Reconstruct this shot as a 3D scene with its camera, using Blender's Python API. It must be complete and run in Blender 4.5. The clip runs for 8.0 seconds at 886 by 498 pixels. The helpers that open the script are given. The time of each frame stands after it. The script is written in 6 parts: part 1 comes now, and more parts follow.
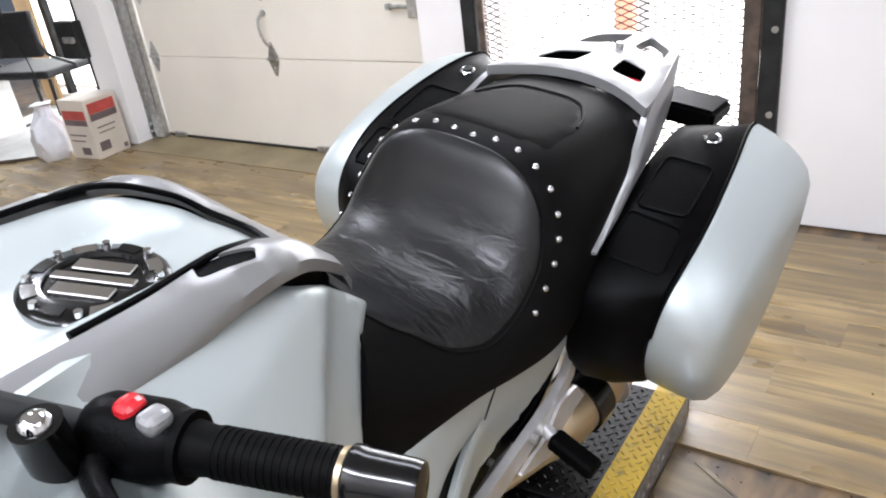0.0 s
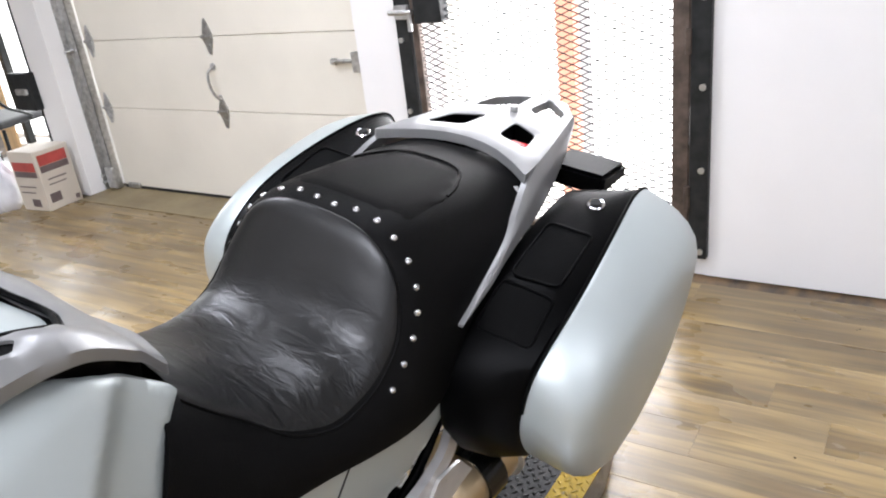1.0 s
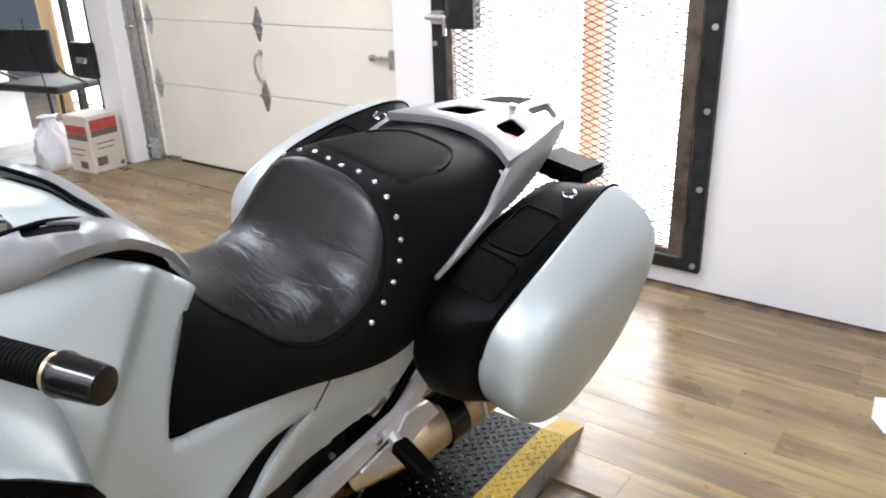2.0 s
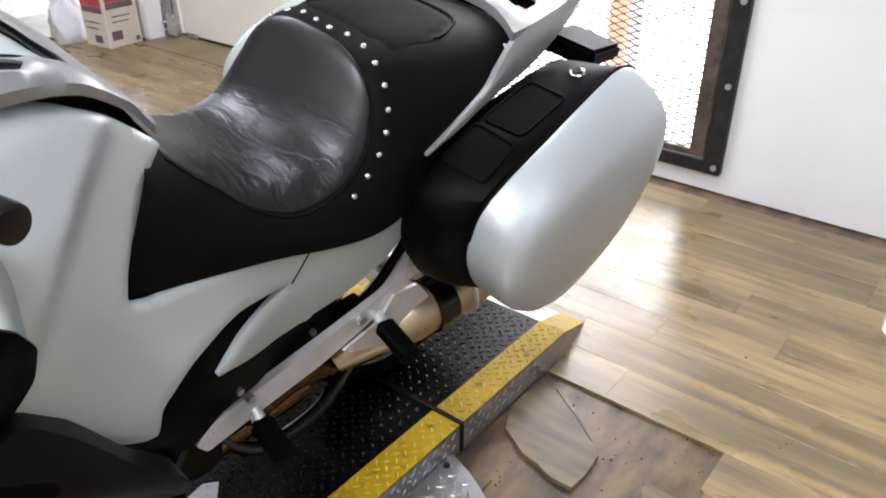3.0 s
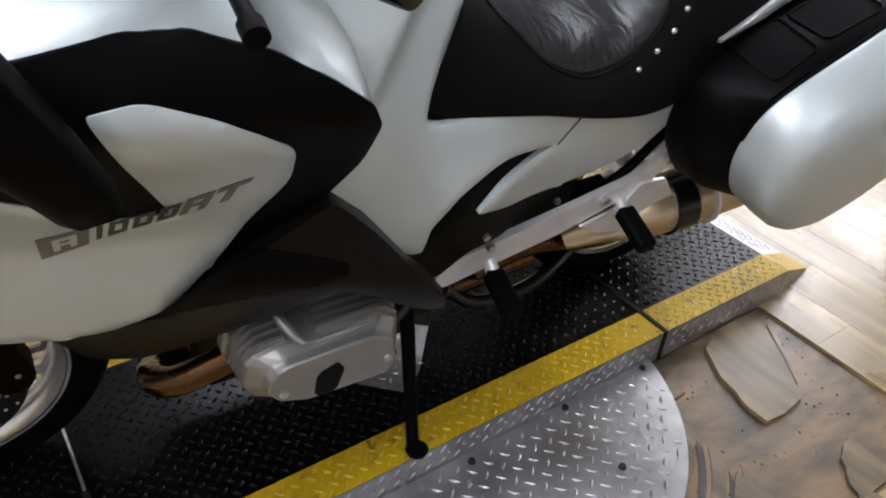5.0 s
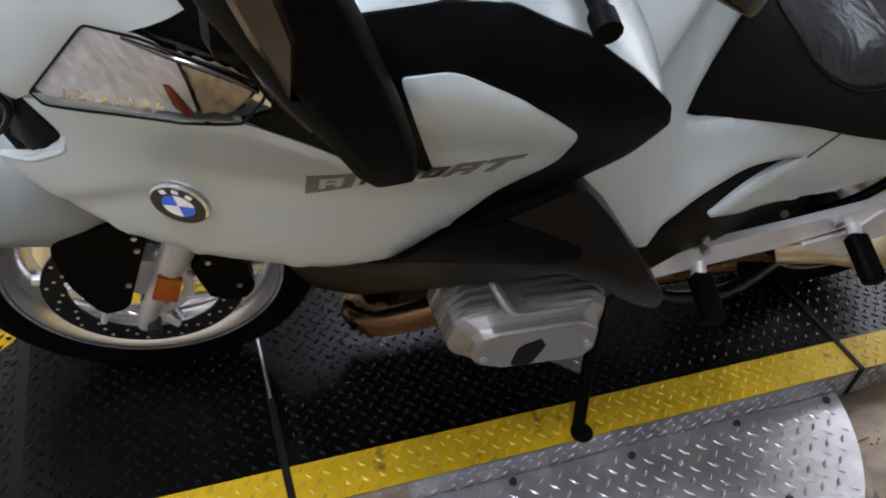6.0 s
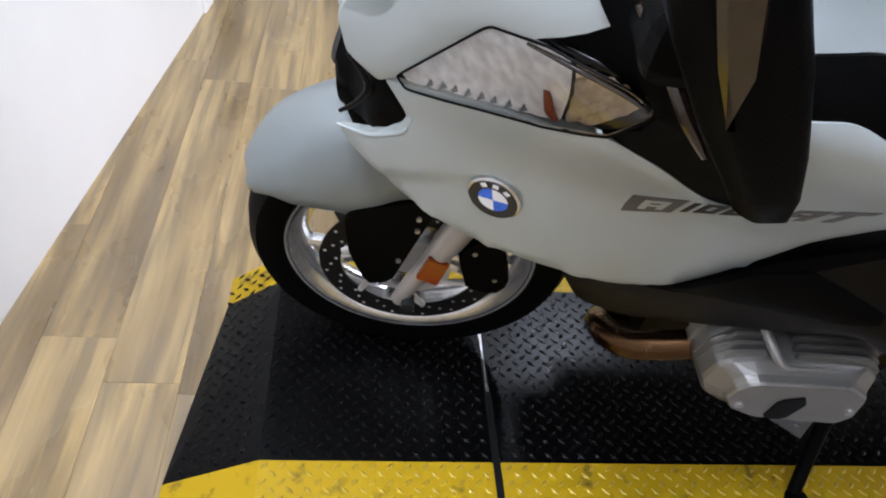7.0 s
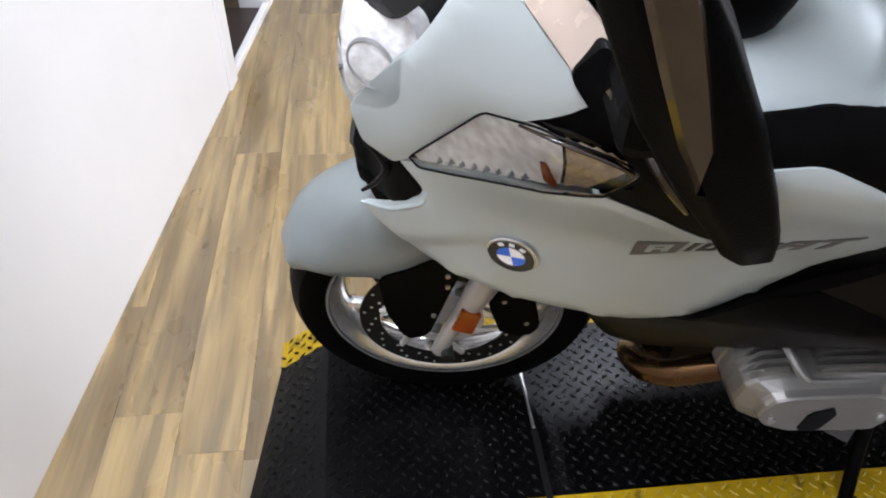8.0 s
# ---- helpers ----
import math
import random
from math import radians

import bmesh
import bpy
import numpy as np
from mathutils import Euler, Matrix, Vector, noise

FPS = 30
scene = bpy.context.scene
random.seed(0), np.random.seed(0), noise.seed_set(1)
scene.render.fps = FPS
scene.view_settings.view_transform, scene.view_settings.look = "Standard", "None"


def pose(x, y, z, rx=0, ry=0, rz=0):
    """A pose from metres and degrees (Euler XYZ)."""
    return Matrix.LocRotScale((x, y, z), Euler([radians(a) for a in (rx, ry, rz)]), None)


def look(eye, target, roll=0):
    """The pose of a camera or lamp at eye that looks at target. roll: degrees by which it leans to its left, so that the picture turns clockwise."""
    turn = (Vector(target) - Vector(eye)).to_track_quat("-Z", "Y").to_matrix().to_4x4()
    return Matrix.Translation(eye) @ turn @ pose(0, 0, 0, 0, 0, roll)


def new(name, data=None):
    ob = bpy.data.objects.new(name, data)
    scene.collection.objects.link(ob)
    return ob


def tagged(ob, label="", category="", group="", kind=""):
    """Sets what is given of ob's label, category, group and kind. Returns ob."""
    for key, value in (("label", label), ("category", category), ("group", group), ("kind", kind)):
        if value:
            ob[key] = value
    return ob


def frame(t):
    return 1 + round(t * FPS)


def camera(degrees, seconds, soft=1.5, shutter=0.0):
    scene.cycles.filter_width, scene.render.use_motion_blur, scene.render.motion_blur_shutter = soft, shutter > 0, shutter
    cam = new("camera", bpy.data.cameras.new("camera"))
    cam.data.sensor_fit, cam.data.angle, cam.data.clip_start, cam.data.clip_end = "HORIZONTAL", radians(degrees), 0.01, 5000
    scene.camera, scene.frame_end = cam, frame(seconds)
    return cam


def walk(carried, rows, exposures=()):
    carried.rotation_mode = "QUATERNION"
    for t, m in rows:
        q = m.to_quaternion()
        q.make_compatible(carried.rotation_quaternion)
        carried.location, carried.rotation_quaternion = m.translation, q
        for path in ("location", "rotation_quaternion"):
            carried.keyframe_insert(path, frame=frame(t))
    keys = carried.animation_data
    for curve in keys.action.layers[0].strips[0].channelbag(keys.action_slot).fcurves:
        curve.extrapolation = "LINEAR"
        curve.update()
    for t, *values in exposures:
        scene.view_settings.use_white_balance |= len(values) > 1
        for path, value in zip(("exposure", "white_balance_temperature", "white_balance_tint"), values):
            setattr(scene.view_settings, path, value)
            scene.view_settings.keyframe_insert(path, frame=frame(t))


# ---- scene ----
cam = camera(60.4, 8.0, soft=2.0)
PATH = [
    (0, (0.565, 0.076, 1.43), (-0.495, 1.526, 0.549), -7.6),
    (0.5, (0.621, 0.248, 1.427), (-0.42, 1.728, 0.576), -7.7),
    (1, (0.703, 0.226, 1.429), (-0.338, 1.746, 0.651), -7.0),
    (1.2, (0.767, 0.161, 1.431), (-0.275, 1.705, 0.703), -5.4),
    (2.3, (0.917, 0.07, 1.432), (-0.212, 1.522, 0.645), -0.3),
    (2.5, (0.923, 0.11, 1.41), (-0.201, 1.532, 0.565), 0.7),
    (2.8, (0.939, 0.16, 1.373), (-0.179, 1.533, 0.444), -0.4),
    (3, (0.928, 0.15, 1.363), (-0.166, 1.504, 0.379), -0.2),
    (3.5, (0.921, 0.146, 1.329), (-0.124, 1.466, 0.25), 0.8),
    (4, (0.919, 0.123, 1.307), (-0.158, 1.395, 0.201), 1.0),
    (4.5, (0.902, 0.07, 1.287), (-0.266, 1.229, 0.15), 2.4),
    (4.7, (0.893, 0.03, 1.281), (-0.336, 1.122, 0.143), 3.3),
    (5.8, (0.799, -0.06, 1.298), (-0.577, 0.604, 0.007), 6.2),
    (6, (0.787, -0.101, 1.297), (-0.603, 0.519, -0.001), 7.5),
    (6.5, (0.767, -0.223, 1.299), (-0.696, 0.171, -0.007), 8.8),
    (7, (0.772, -0.297, 1.296), (-0.711, -0.039, -0.021), 9.2),
    (7.5, (0.794, -0.339, 1.303), (-0.721, -0.233, 0.001), 6.2),
    (8, (0.807, -0.281, 1.384), (-0.734, -0.134, 0.118), -0.2),
]
walk(cam, [(t, look(eye, target, roll)) for t, eye, target, roll in PATH], [(0, 0.08, 6500, 10), (2.5, 0.08, 6500, 10), (3.5, 0.0, 6500, 10), (4.5, -0.10, 6500, 10), (6, -0.2, 6250, 10), (7, -0.08, 6100, 10), (8, -0.05, 6300, 10)])

# ---- light ----
world = bpy.data.worlds.new("sky")
scene.world = world
world.use_nodes = True
wn = world.node_tree.nodes
sky = wn.new("ShaderNodeTexSky")
sky.sky_type, sky.sun_disc = "NISHITA", False
sky.sun_elevation, sky.sun_rotation = radians(48), radians(20)
world.node_tree.links.new(sky.outputs[0], wn["Background"].inputs[0])
wn["Background"].inputs[1].default_value = 0.12
scene.view_settings.exposure = 0.0


def lamp(name, m, sx, sy, watts, colour):
    data = bpy.data.lights.new(name, "AREA")
    data.shape, data.size, data.size_y, data.energy, data.color = "RECTANGLE", sx, sy, watts, colour
    ob = new(name, data)
    ob.matrix_world = m
    return ob


# daylight in the gate and in the window, tubes under the ceiling, two added fills
lamp("gate_daylight", look((-0.67, 3.30, 1.1), (-0.5, 0, 0.5)), 1.15, 1.9, 72, (0.97, 0.98, 1.05))
lamp("window_daylight", look((-5.2, 3.72, 1.2), (-3.6, 0, 0.3)), 1.6, 1.9, 50, (0.95, 0.98, 1.0))
# second and last are added fill, for the bike's near side and its mudguard
for x, y, w, sx, sy in ((0.50, -0.68, 80, 1.2, 0.16), (2.6, 0.2, 37, 2.0, 1.4), (-0.45, 2.05, 31, 1.2, 0.6), (-2.4, 1.2, 68, 1.2, 0.16), (-0.95, -0.62, 15, 1.2, 0.16)):
    lamp("tube_and_fill_light", pose(x, y, 2.93, 0, 0, 0), sx, sy, w, (0.93, 0.965, 1.09))

# ---- materials ----


def material(name, colour, rough=0.5, metal=0.0, vary=0.12, scale=8.0, bump=0.0, bump_scale=60.0, coat=0.0,
             rough_vary=0.1, stretch=(1, 1, 1), second=None, amount=0.5, per_piece=0.0, spec=0.5, spread=0.17):
    """A surface with cloudy variation of colour and gloss, and fine relief."""
    m = bpy.data.materials.new(name)
    m.use_nodes = True
    n, l = m.node_tree.nodes, m.node_tree.links
    b = n["Principled BSDF"]
    tc = n.new("ShaderNodeTexCoord")
    mp = n.new("ShaderNodeMapping")
    mp.inputs["Scale"].default_value = stretch
    l.new(tc.outputs["Object"], mp.inputs[0])
    if per_piece:  # each piece is cut from another stretch of the pattern
        info = n.new("ShaderNodeObjectInfo")
        shift = n.new("ShaderNodeVectorMath")
        shift.operation = "MULTIPLY_ADD"
        shift.inputs[0].default_value = (37.0, 53.0, 11.0)
        l.new(info.outputs["Random"], shift.inputs[1])
        l.new(tc.outputs["Object"], shift.inputs[2])
        l.new(shift.outputs[0], mp.inputs[0])
    big = n.new("ShaderNodeTexNoise")
    big.inputs["Scale"].default_value, big.inputs["Detail"].default_value = scale, 6
    l.new(mp.outputs[0], big.inputs["Vector"])
    mix = n.new("ShaderNodeMix")
    mix.data_type = "RGBA"
    dark = [c * (1 - vary) for c in colour]
    lite = [min(1, c * (1 + vary)) for c in colour]
    if second:
        dark, lite = colour, second
    mix.inputs["A"].default_value, mix.inputs["B"].default_value = (*dark, 1), (*lite, 1)
    ramp = n.new("ShaderNodeMapRange")
    ramp.inputs["From Min"].default_value, ramp.inputs["From Max"].default_value = amount - spread, amount + spread
    l.new(big.outputs["Fac"], ramp.inputs["Value"])
    l.new(ramp.outputs[0], mix.inputs["Factor"])
    out = mix.outputs["Result"]
    if per_piece:
        hsv = n.new("ShaderNodeHueSaturation")
        mr = n.new("ShaderNodeMapRange")
        mr.inputs["To Min"].default_value, mr.inputs["To Max"].default_value = 1 - per_piece, 1 + per_piece
        l.new(info.outputs["Random"], mr.inputs["Value"])
        l.new(mr.outputs[0], hsv.inputs["Value"])
        l.new(out, hsv.inputs["Color"])
        out = hsv.outputs[0]
    l.new(out, b.inputs["Base Color"])
    fine = n.new("ShaderNodeTexNoise")
    fine.inputs["Scale"].default_value, fine.inputs["Detail"].default_value = bump_scale, 4
    l.new(mp.outputs[0], fine.inputs["Vector"])
    rr = n.new("ShaderNodeMapRange")
    rr.inputs["To Min"].default_value, rr.inputs["To Max"].default_value = max(0.02, rough - rough_vary), min(1, rough + rough_vary)
    l.new(fine.outputs["Fac"], rr.inputs["Value"])
    l.new(rr.outputs[0], b.inputs["Roughness"])
    b.inputs["Metallic"].default_value = metal
    b.inputs["Specular IOR Level"].default_value = spec
    b.inputs["Coat Weight"].default_value = coat
    b.inputs["Coat Roughness"].default_value = 0.06
    if bump:
        bp = n.new("ShaderNodeBump")
        bp.inputs["Strength"].default_value, bp.inputs["Distance"].default_value = bump, 0.002
        l.new(fine.outputs["Fac"], bp.inputs["Height"])
        l.new(bp.outputs[0], b.inputs["Normal"])
    return m


def glow(name, colour, strength):
    m = bpy.data.materials.new(name)
    m.use_nodes = True
    b = m.node_tree.nodes["Principled BSDF"]
    b.inputs["Base Color"].default_value = (*colour, 1)
    b.inputs["Emission Color"].default_value = (*colour, 1)
    b.inputs["Emission Strength"].default_value = strength
    return m


def clear(name, tint=(1, 1, 1), rough=0.03):
    """Thin clear plastic: see-through, with gloss by its angle."""
    m = bpy.data.materials.new(name)
    m.use_nodes = True
    n, l = m.node_tree.nodes, m.node_tree.links
    see, shine, mix, fr = n.new("ShaderNodeBsdfTransparent"), n.new("ShaderNodeBsdfGlossy"), n.new("ShaderNodeMixShader"), n.new("ShaderNodeFresnel")
    see.inputs[0].default_value = (*tint, 1)
    shine.inputs["Roughness"].default_value = rough
    fr.inputs["IOR"].default_value = 1.5
    l.new(fr.outputs[0], mix.inputs[0])
    l.new(see.outputs[0], mix.inputs[1])
    l.new(shine.outputs[0], mix.inputs[2])
    l.new(mix.outputs[0], n["Material Output"].inputs[0])
    return m


WALL = material("white_wall_paint", (0.82, 0.81, 0.80), 0.55, vary=0.03, scale=1.5, bump=0.15, bump_scale=90)
# ceiling stays out of view; its grey keeps reflections in black parts low
CEIL = material("dimmed_ceiling", (0.36, 0.355, 0.345), 0.8, vary=0.03)


def plank_surface():
    """Wood-look vinyl: ochre boards with grey-brown streaks along the grain, fine pores and a satin wear layer."""
    m = bpy.data.materials.new("vinyl_plank")
    m.use_nodes = True
    n, l = m.node_tree.nodes, m.node_tree.links
    b = n["Principled BSDF"]
    tc, info, shift = n.new("ShaderNodeTexCoord"), n.new("ShaderNodeObjectInfo"), n.new("ShaderNodeVectorMath")
    shift.operation = "MULTIPLY_ADD"
    shift.inputs[0].default_value = (37.0, 53.0, 11.0)
    l.new(info.outputs["Random"], shift.inputs[1])
    l.new(tc.outputs["Object"], shift.inputs[2])

    def streaks(sx, sy, scale, detail, lo, hi, bend=0.0):
        mp, tx, mr = n.new("ShaderNodeMapping"), n.new("ShaderNodeTexNoise"), n.new("ShaderNodeMapRange")
        mp.inputs["Scale"].default_value = (sx, sy, 1)
        l.new(shift.outputs[0], mp.inputs[0])
        l.new(mp.outputs[0], tx.inputs["Vector"])
        tx.inputs["Scale"].default_value, tx.inputs["Detail"].default_value, tx.inputs["Distortion"].default_value = scale, detail, bend
        mr.inputs["From Min"].default_value, mr.inputs["From Max"].default_value = lo, hi
        l.new(tx.outputs["Fac"], mr.inputs["Value"])
        return mr.outputs[0], tx.outputs["Fac"]

    def blend(fac, a, c, kind="MIX", amount=1.0):
        mx = n.new("ShaderNodeMix")
        mx.data_type, mx.blend_type = "RGBA", kind
        k = n.new("ShaderNodeMath")
        k.operation = "MULTIPLY"
        k.inputs[1].default_value = amount
        l.new(fac, k.inputs[0])
        l.new(k.outputs[0], mx.inputs["Factor"])
        for slot, v in (("A", a), ("B", c)):
            if isinstance(v, tuple):
                mx.inputs[slot].default_value = (*v, 1)
            else:
                l.new(v, mx.inputs[slot])
        return mx.outputs["Result"]

    broad, _ = streaks(0.9, 7.0, 1.5, 5, 0.36, 0.62, 0.25)
    bands, _ = streaks(1.3, 21.0, 1.8, 7, 0.45, 0.62, 0.15)
    pores, fine = streaks(3.0, 60.0, 2.2, 4, 0.40, 0.62)
    cloud, _ = streaks(1.0, 2.0, 3.0, 3, 0.35, 0.65)
    colour = blend(broad, (0.145, 0.094, 0.038), (0.39, 0.27, 0.112))
    colour = blend(bands, colour, (0.095, 0.068, 0.036), amount=0.68)
    colour = blend(pores, colour, (0.20, 0.145, 0.08), amount=0.28)
    colour = blend(cloud, colour, (0.32, 0.25, 0.15), amount=0.2)
    hsv, mr = n.new("ShaderNodeHueSaturation"), n.new("ShaderNodeMapRange")
    mr.inputs["To Min"].default_value, mr.inputs["To Max"].default_value = 0.97, 1.03
    l.new(info.outputs["Random"], mr.inputs["Value"])
    l.new(mr.outputs[0], hsv.inputs["Value"])
    l.new(colour, hsv.inputs["Color"])
    l.new(hsv.outputs[0], b.inputs["Base Color"])
    rr, bp = n.new("ShaderNodeMapRange"), n.new("ShaderNodeBump")
    rr.inputs["To Min"].default_value, rr.inputs["To Max"].default_value = 0.22, 0.46
    l.new(cloud, rr.inputs["Value"])
    l.new(rr.outputs[0], b.inputs["Roughness"])
    b.inputs["Specular IOR Level"].default_value = 0.7
    bp.inputs["Strength"].default_value, bp.inputs["Distance"].default_value = 0.12, 0.001
    l.new(fine, bp.inputs["Height"])
    l.new(bp.outputs[0], b.inputs["Normal"])
    return m


PLANK = plank_surface()
BARE = material("glue_stained_subfloor", (0.045, 0.034, 0.022), 0.42, scale=5.0, second=(0.185, 0.115, 0.056), bump=0.5, bump_scale=24, stretch=(2.6, 1, 1), amount=0.48, spread=0.12)
DOORP = material("cream_door_panel", (0.78, 0.74, 0.65), 0.5, vary=0.04, scale=2, bump=0.2, bump_scale=160)
GALV = material("galvanised_steel", (0.5, 0.5, 0.49), 0.38, 0.9, vary=0.2, scale=40)
STEELD = material("dark_gate_steel", (0.022, 0.023, 0.023), 0.5, 0.2, spec=0.2, vary=0.35, scale=14, bump=0.2)
RUST = material("rusty_steel", (0.10, 0.075, 0.06), 0.6, 0.4, vary=0.4, scale=18, bump=0.3)
BLACKPLATE = material("black_tread_plate", (0.0013, 0.0013, 0.0014), 0.30, 0.0, spec=0.12, vary=0.4, scale=10, bump=0.12, bump_scale=70)
YELLOW = material("worn_yellow_paint", (0.40, 0.258, 0.003), 0.5, spec=0.2, second=(0.09, 0.065, 0.012), amount=0.66, spread=0.07, scale=26, bump=0.3, bump_scale=60)
ALU = material("bare_tread_plate", (0.40, 0.40, 0.41), 0.36, 0.9, vary=0.22, scale=9, bump=0.2)
# outdoor surfaces emit their own brightness in place of daylight falling on them
BRIGHT = glow("daylight_glow", (1.0, 1.0, 1.0), 3.0)
PALE = glow("pale_surface_sun_glow", (1.0, 0.99, 0.96), 1.15)
# the post's sunlight is put in as emission of its orange
BRICK = glow("brick_post_sun_glow", (0.78, 0.36, 0.24), 0.7)
# near black for rubber joints and grit, and for the painted shade behind the doorway
DARK = material("black_rubber_dirt_and_room_shade", (0.006, 0.006, 0.006), 0.7, spec=0.1)

# ---- building helpers ----


def mesh_of(name, bm, mat, smooth=False):
    me = bpy.data.meshes.new(name)
    bmesh.ops.recalc_face_normals(bm, faces=bm.faces)
    bm.to_mesh(me)
    bm.free()
    for p in me.polygons:
        p.use_smooth = smooth
    if smooth:
        me.set_sharp_from_angle(angle=radians(42))
    for mm in (mat if isinstance(mat, (list, tuple)) else [mat]):
        me.materials.append(mm)
    return me


def part(name, bm, mat, parent=None, label="", smooth=False, m=None):
    ob = new(name, mesh_of(name, bm, mat, smooth))
    if parent:
        ob.parent = parent
    if m is not None:
        ob.matrix_local = m
    if label:
        tagged(ob, label)
    return ob


def thing(name, label, category, m=None, group="", kind=""):
    ob = new(name)
    if m is not None:
        ob.matrix_world = m
    return tagged(ob, label, category, group, kind)


def solid(name, bm, mat, label, category="", kind="structure", smooth=False, m=None, group=""):
    ob = part(name, bm, mat, None, "", smooth)
    if m is not None:
        ob.matrix_world = m
    return tagged(ob, label, category, group, kind)


def box(lo, hi, bevel=0.0, bm=None, seg=1):
    b = bmesh.new()
    bmesh.ops.create_cube(b, size=1)
    for v in b.verts:
        for i in range(3):
            v.co[i] = lo[i] if v.co[i] < 0 else hi[i]
    if bevel:
        bmesh.ops.bevel(b, geom=b.edges[:], offset=bevel, segments=seg, affect="EDGES", profile=0.5)
    return merge(bm, b)


def merge(bm, b):
    if bm is None:
        return b
    me = bpy.data.meshes.new("tmp")
    b.to_mesh(me)
    b.free()
    bm.from_mesh(me)
    bpy.data.meshes.remove(me)
    return bm


def rod(p, q, r0, r1=None, seg=16, bm=None, caps=True):
    """A round bar from p to q."""
    b = bmesh.new()
    p, q = Vector(p), Vector(q)
    bmesh.ops.create_cone(b, cap_ends=caps, segments=seg, radius1=r0, radius2=r0 if r1 is None else r1, depth=(q - p).length)
    b.transform(Matrix.Translation((p + q) / 2) @ (q - p).to_track_quat("Z", "Y").to_matrix().to_4x4())
    return merge(bm, b)


def spline(pts, n=8, closed=False):
    """Catmull-Rom through the points."""
    pts = [Vector(p) for p in pts]
    k = len(pts)
    out = []
    for i in range(k if closed else k - 1):
        a = pts[(i - 1) % k] if closed or i else pts[0]
        b, c = pts[i], pts[(i + 1) % k]
        d = pts[(i + 2) % k] if closed or i + 2 < k else pts[-1]
        for j in range(n):
            t = j / n
            out.append(0.5 * ((2 * b) + (c - a) * t + (2 * a - 5 * b + 4 * c - d) * t * t + (3 * b - a - 3 * c + d) * t ** 3))
    if not closed:
        out.append(pts[-1])
    return out


def hose(pts, r, seg=10, bm=None, n=6, smooth=True):
    """A bent tube along the points; r is one radius or one for each point."""
    line = spline(pts, n) if smooth else [Vector(p) for p in pts]
    rs = r if isinstance(r, (list, tuple)) else [r] * len(pts)
    b = bm or bmesh.new()
    rings = []
    up = Vector((0, 0, 1))
    for i, p in enumerate(line):
        d = (line[min(i + 1, len(line) - 1)] - line[max(i - 1, 0)]).normalized()
        if abs(d.dot(up)) > 0.95:
            up = Vector((1, 0, 0))
        s = d.cross(up).normalized()
        u = s.cross(d).normalized()
        f = i / max(1, len(line) - 1) * (len(rs) - 1)
        k = min(int(f), len(rs) - 2) if len(rs) > 1 else 0
        rad = rs[k] + (rs[min(k + 1, len(rs) - 1)] - rs[k]) * (f - k)
        rings.append([b.verts.new(p + rad * (math.cos(a) * s + math.sin(a) * u)) for a in [2 * math.pi * j / seg for j in range(seg)]])
    for a, c in zip(rings, rings[1:]):
        for j in range(seg):
            b.faces.new((a[j], a[(j + 1) % seg], c[(j + 1) % seg], c[j]))
    b.faces.new(rings[0][::-1])
    b.faces.new(rings[-1])
    return b


def loft(rings, closed=True, caps=True, bm=None):
    """A skin over rings of equal count."""
    b = bm or bmesh.new()
    vs = [[b.verts.new(p) for p in r] for r in rings]
    n = len(vs[0])
    for a, c in zip(vs, vs[1:]):
        for j in range(n if closed else n - 1):
            b.faces.new((a[j], a[(j + 1) % n], c[(j + 1) % n], c[j]))
    if closed and caps:
        b.faces.new(vs[0][::-1])
        b.faces.new(vs[-1])
    return b


def lathe(profile, axis_m, seg=48, bm=None):
    """Turns (radius, height) pairs round z, then moves by axis_m; the profile is closed."""
    b = bmesh.new()
    rings = [[(r * math.cos(2 * math.pi * j / seg), r * math.sin(2 * math.pi * j / seg), h) for j in range(seg)] for r, h in profile]
    rings.append(rings[0])
    loft(rings, caps=False, bm=b)
    bmesh.ops.remove_doubles(b, verts=b.verts, dist=1e-6)
    b.transform(axis_m)
    return merge(bm, b)


def prism(poly, lo, hi, axis="z", bm=None, bevel=0.0):
    """A flat outline pulled along an axis."""
    b = bmesh.new()
    order = {"z": lambda u, v, w: (u, v, w), "y": lambda u, v, w: (u, w, v), "x": lambda u, v, w: (w, u, v)}[axis]
    lower = [b.verts.new(order(u, v, lo)) for u, v in poly]
    upper = [b.verts.new(order(u, v, hi)) for u, v in poly]
    n = len(poly)
    b.faces.new(lower[::-1])
    b.faces.new(upper)
    for i in range(n):
        b.faces.new((lower[i], lower[(i + 1) % n], upper[(i + 1) % n], upper[i]))
    if bevel:
        bmesh.ops.bevel(b, geom=b.edges[:], offset=bevel, segments=2, affect="EDGES")
    return merge(bm, b)


# ---- the room ----
H = 3.0
FRONT = math.atan2(-1.053 + 0.845, 1.91)  # the partition runs a little askew
solid("ground", box((-60, -60, -0.3), (60, 60, -0.012)), BARE, "bare concrete ground below and round the building")
# wall with the gate: jambs, lintel and sill strip
solid("wall_gate", box((0.0, 3.11, 0), (4.2, 3.31, H)), WALL, "white painted wall beside the steel gate")
solid("wall_pier", box((-1.62, 3.11, 0), (-1.345, 3.42, H)), WALL, "white painted pier between garage door and gate")
solid("wall_lintel", box((-1.345, 3.112, 2.08), (0.0, 3.31, H)), WALL, "white wall above the gate")
solid("wall_sill", box((-1.345, 3.114, 0), (0.0, 3.31, 0.085)), WALL, "white sill strip below the gate")
solid("wall_garage", box((-4.0, 3.29, 2.2), (-1.62, 3.42, H)), WALL, "white wall above the garage door")
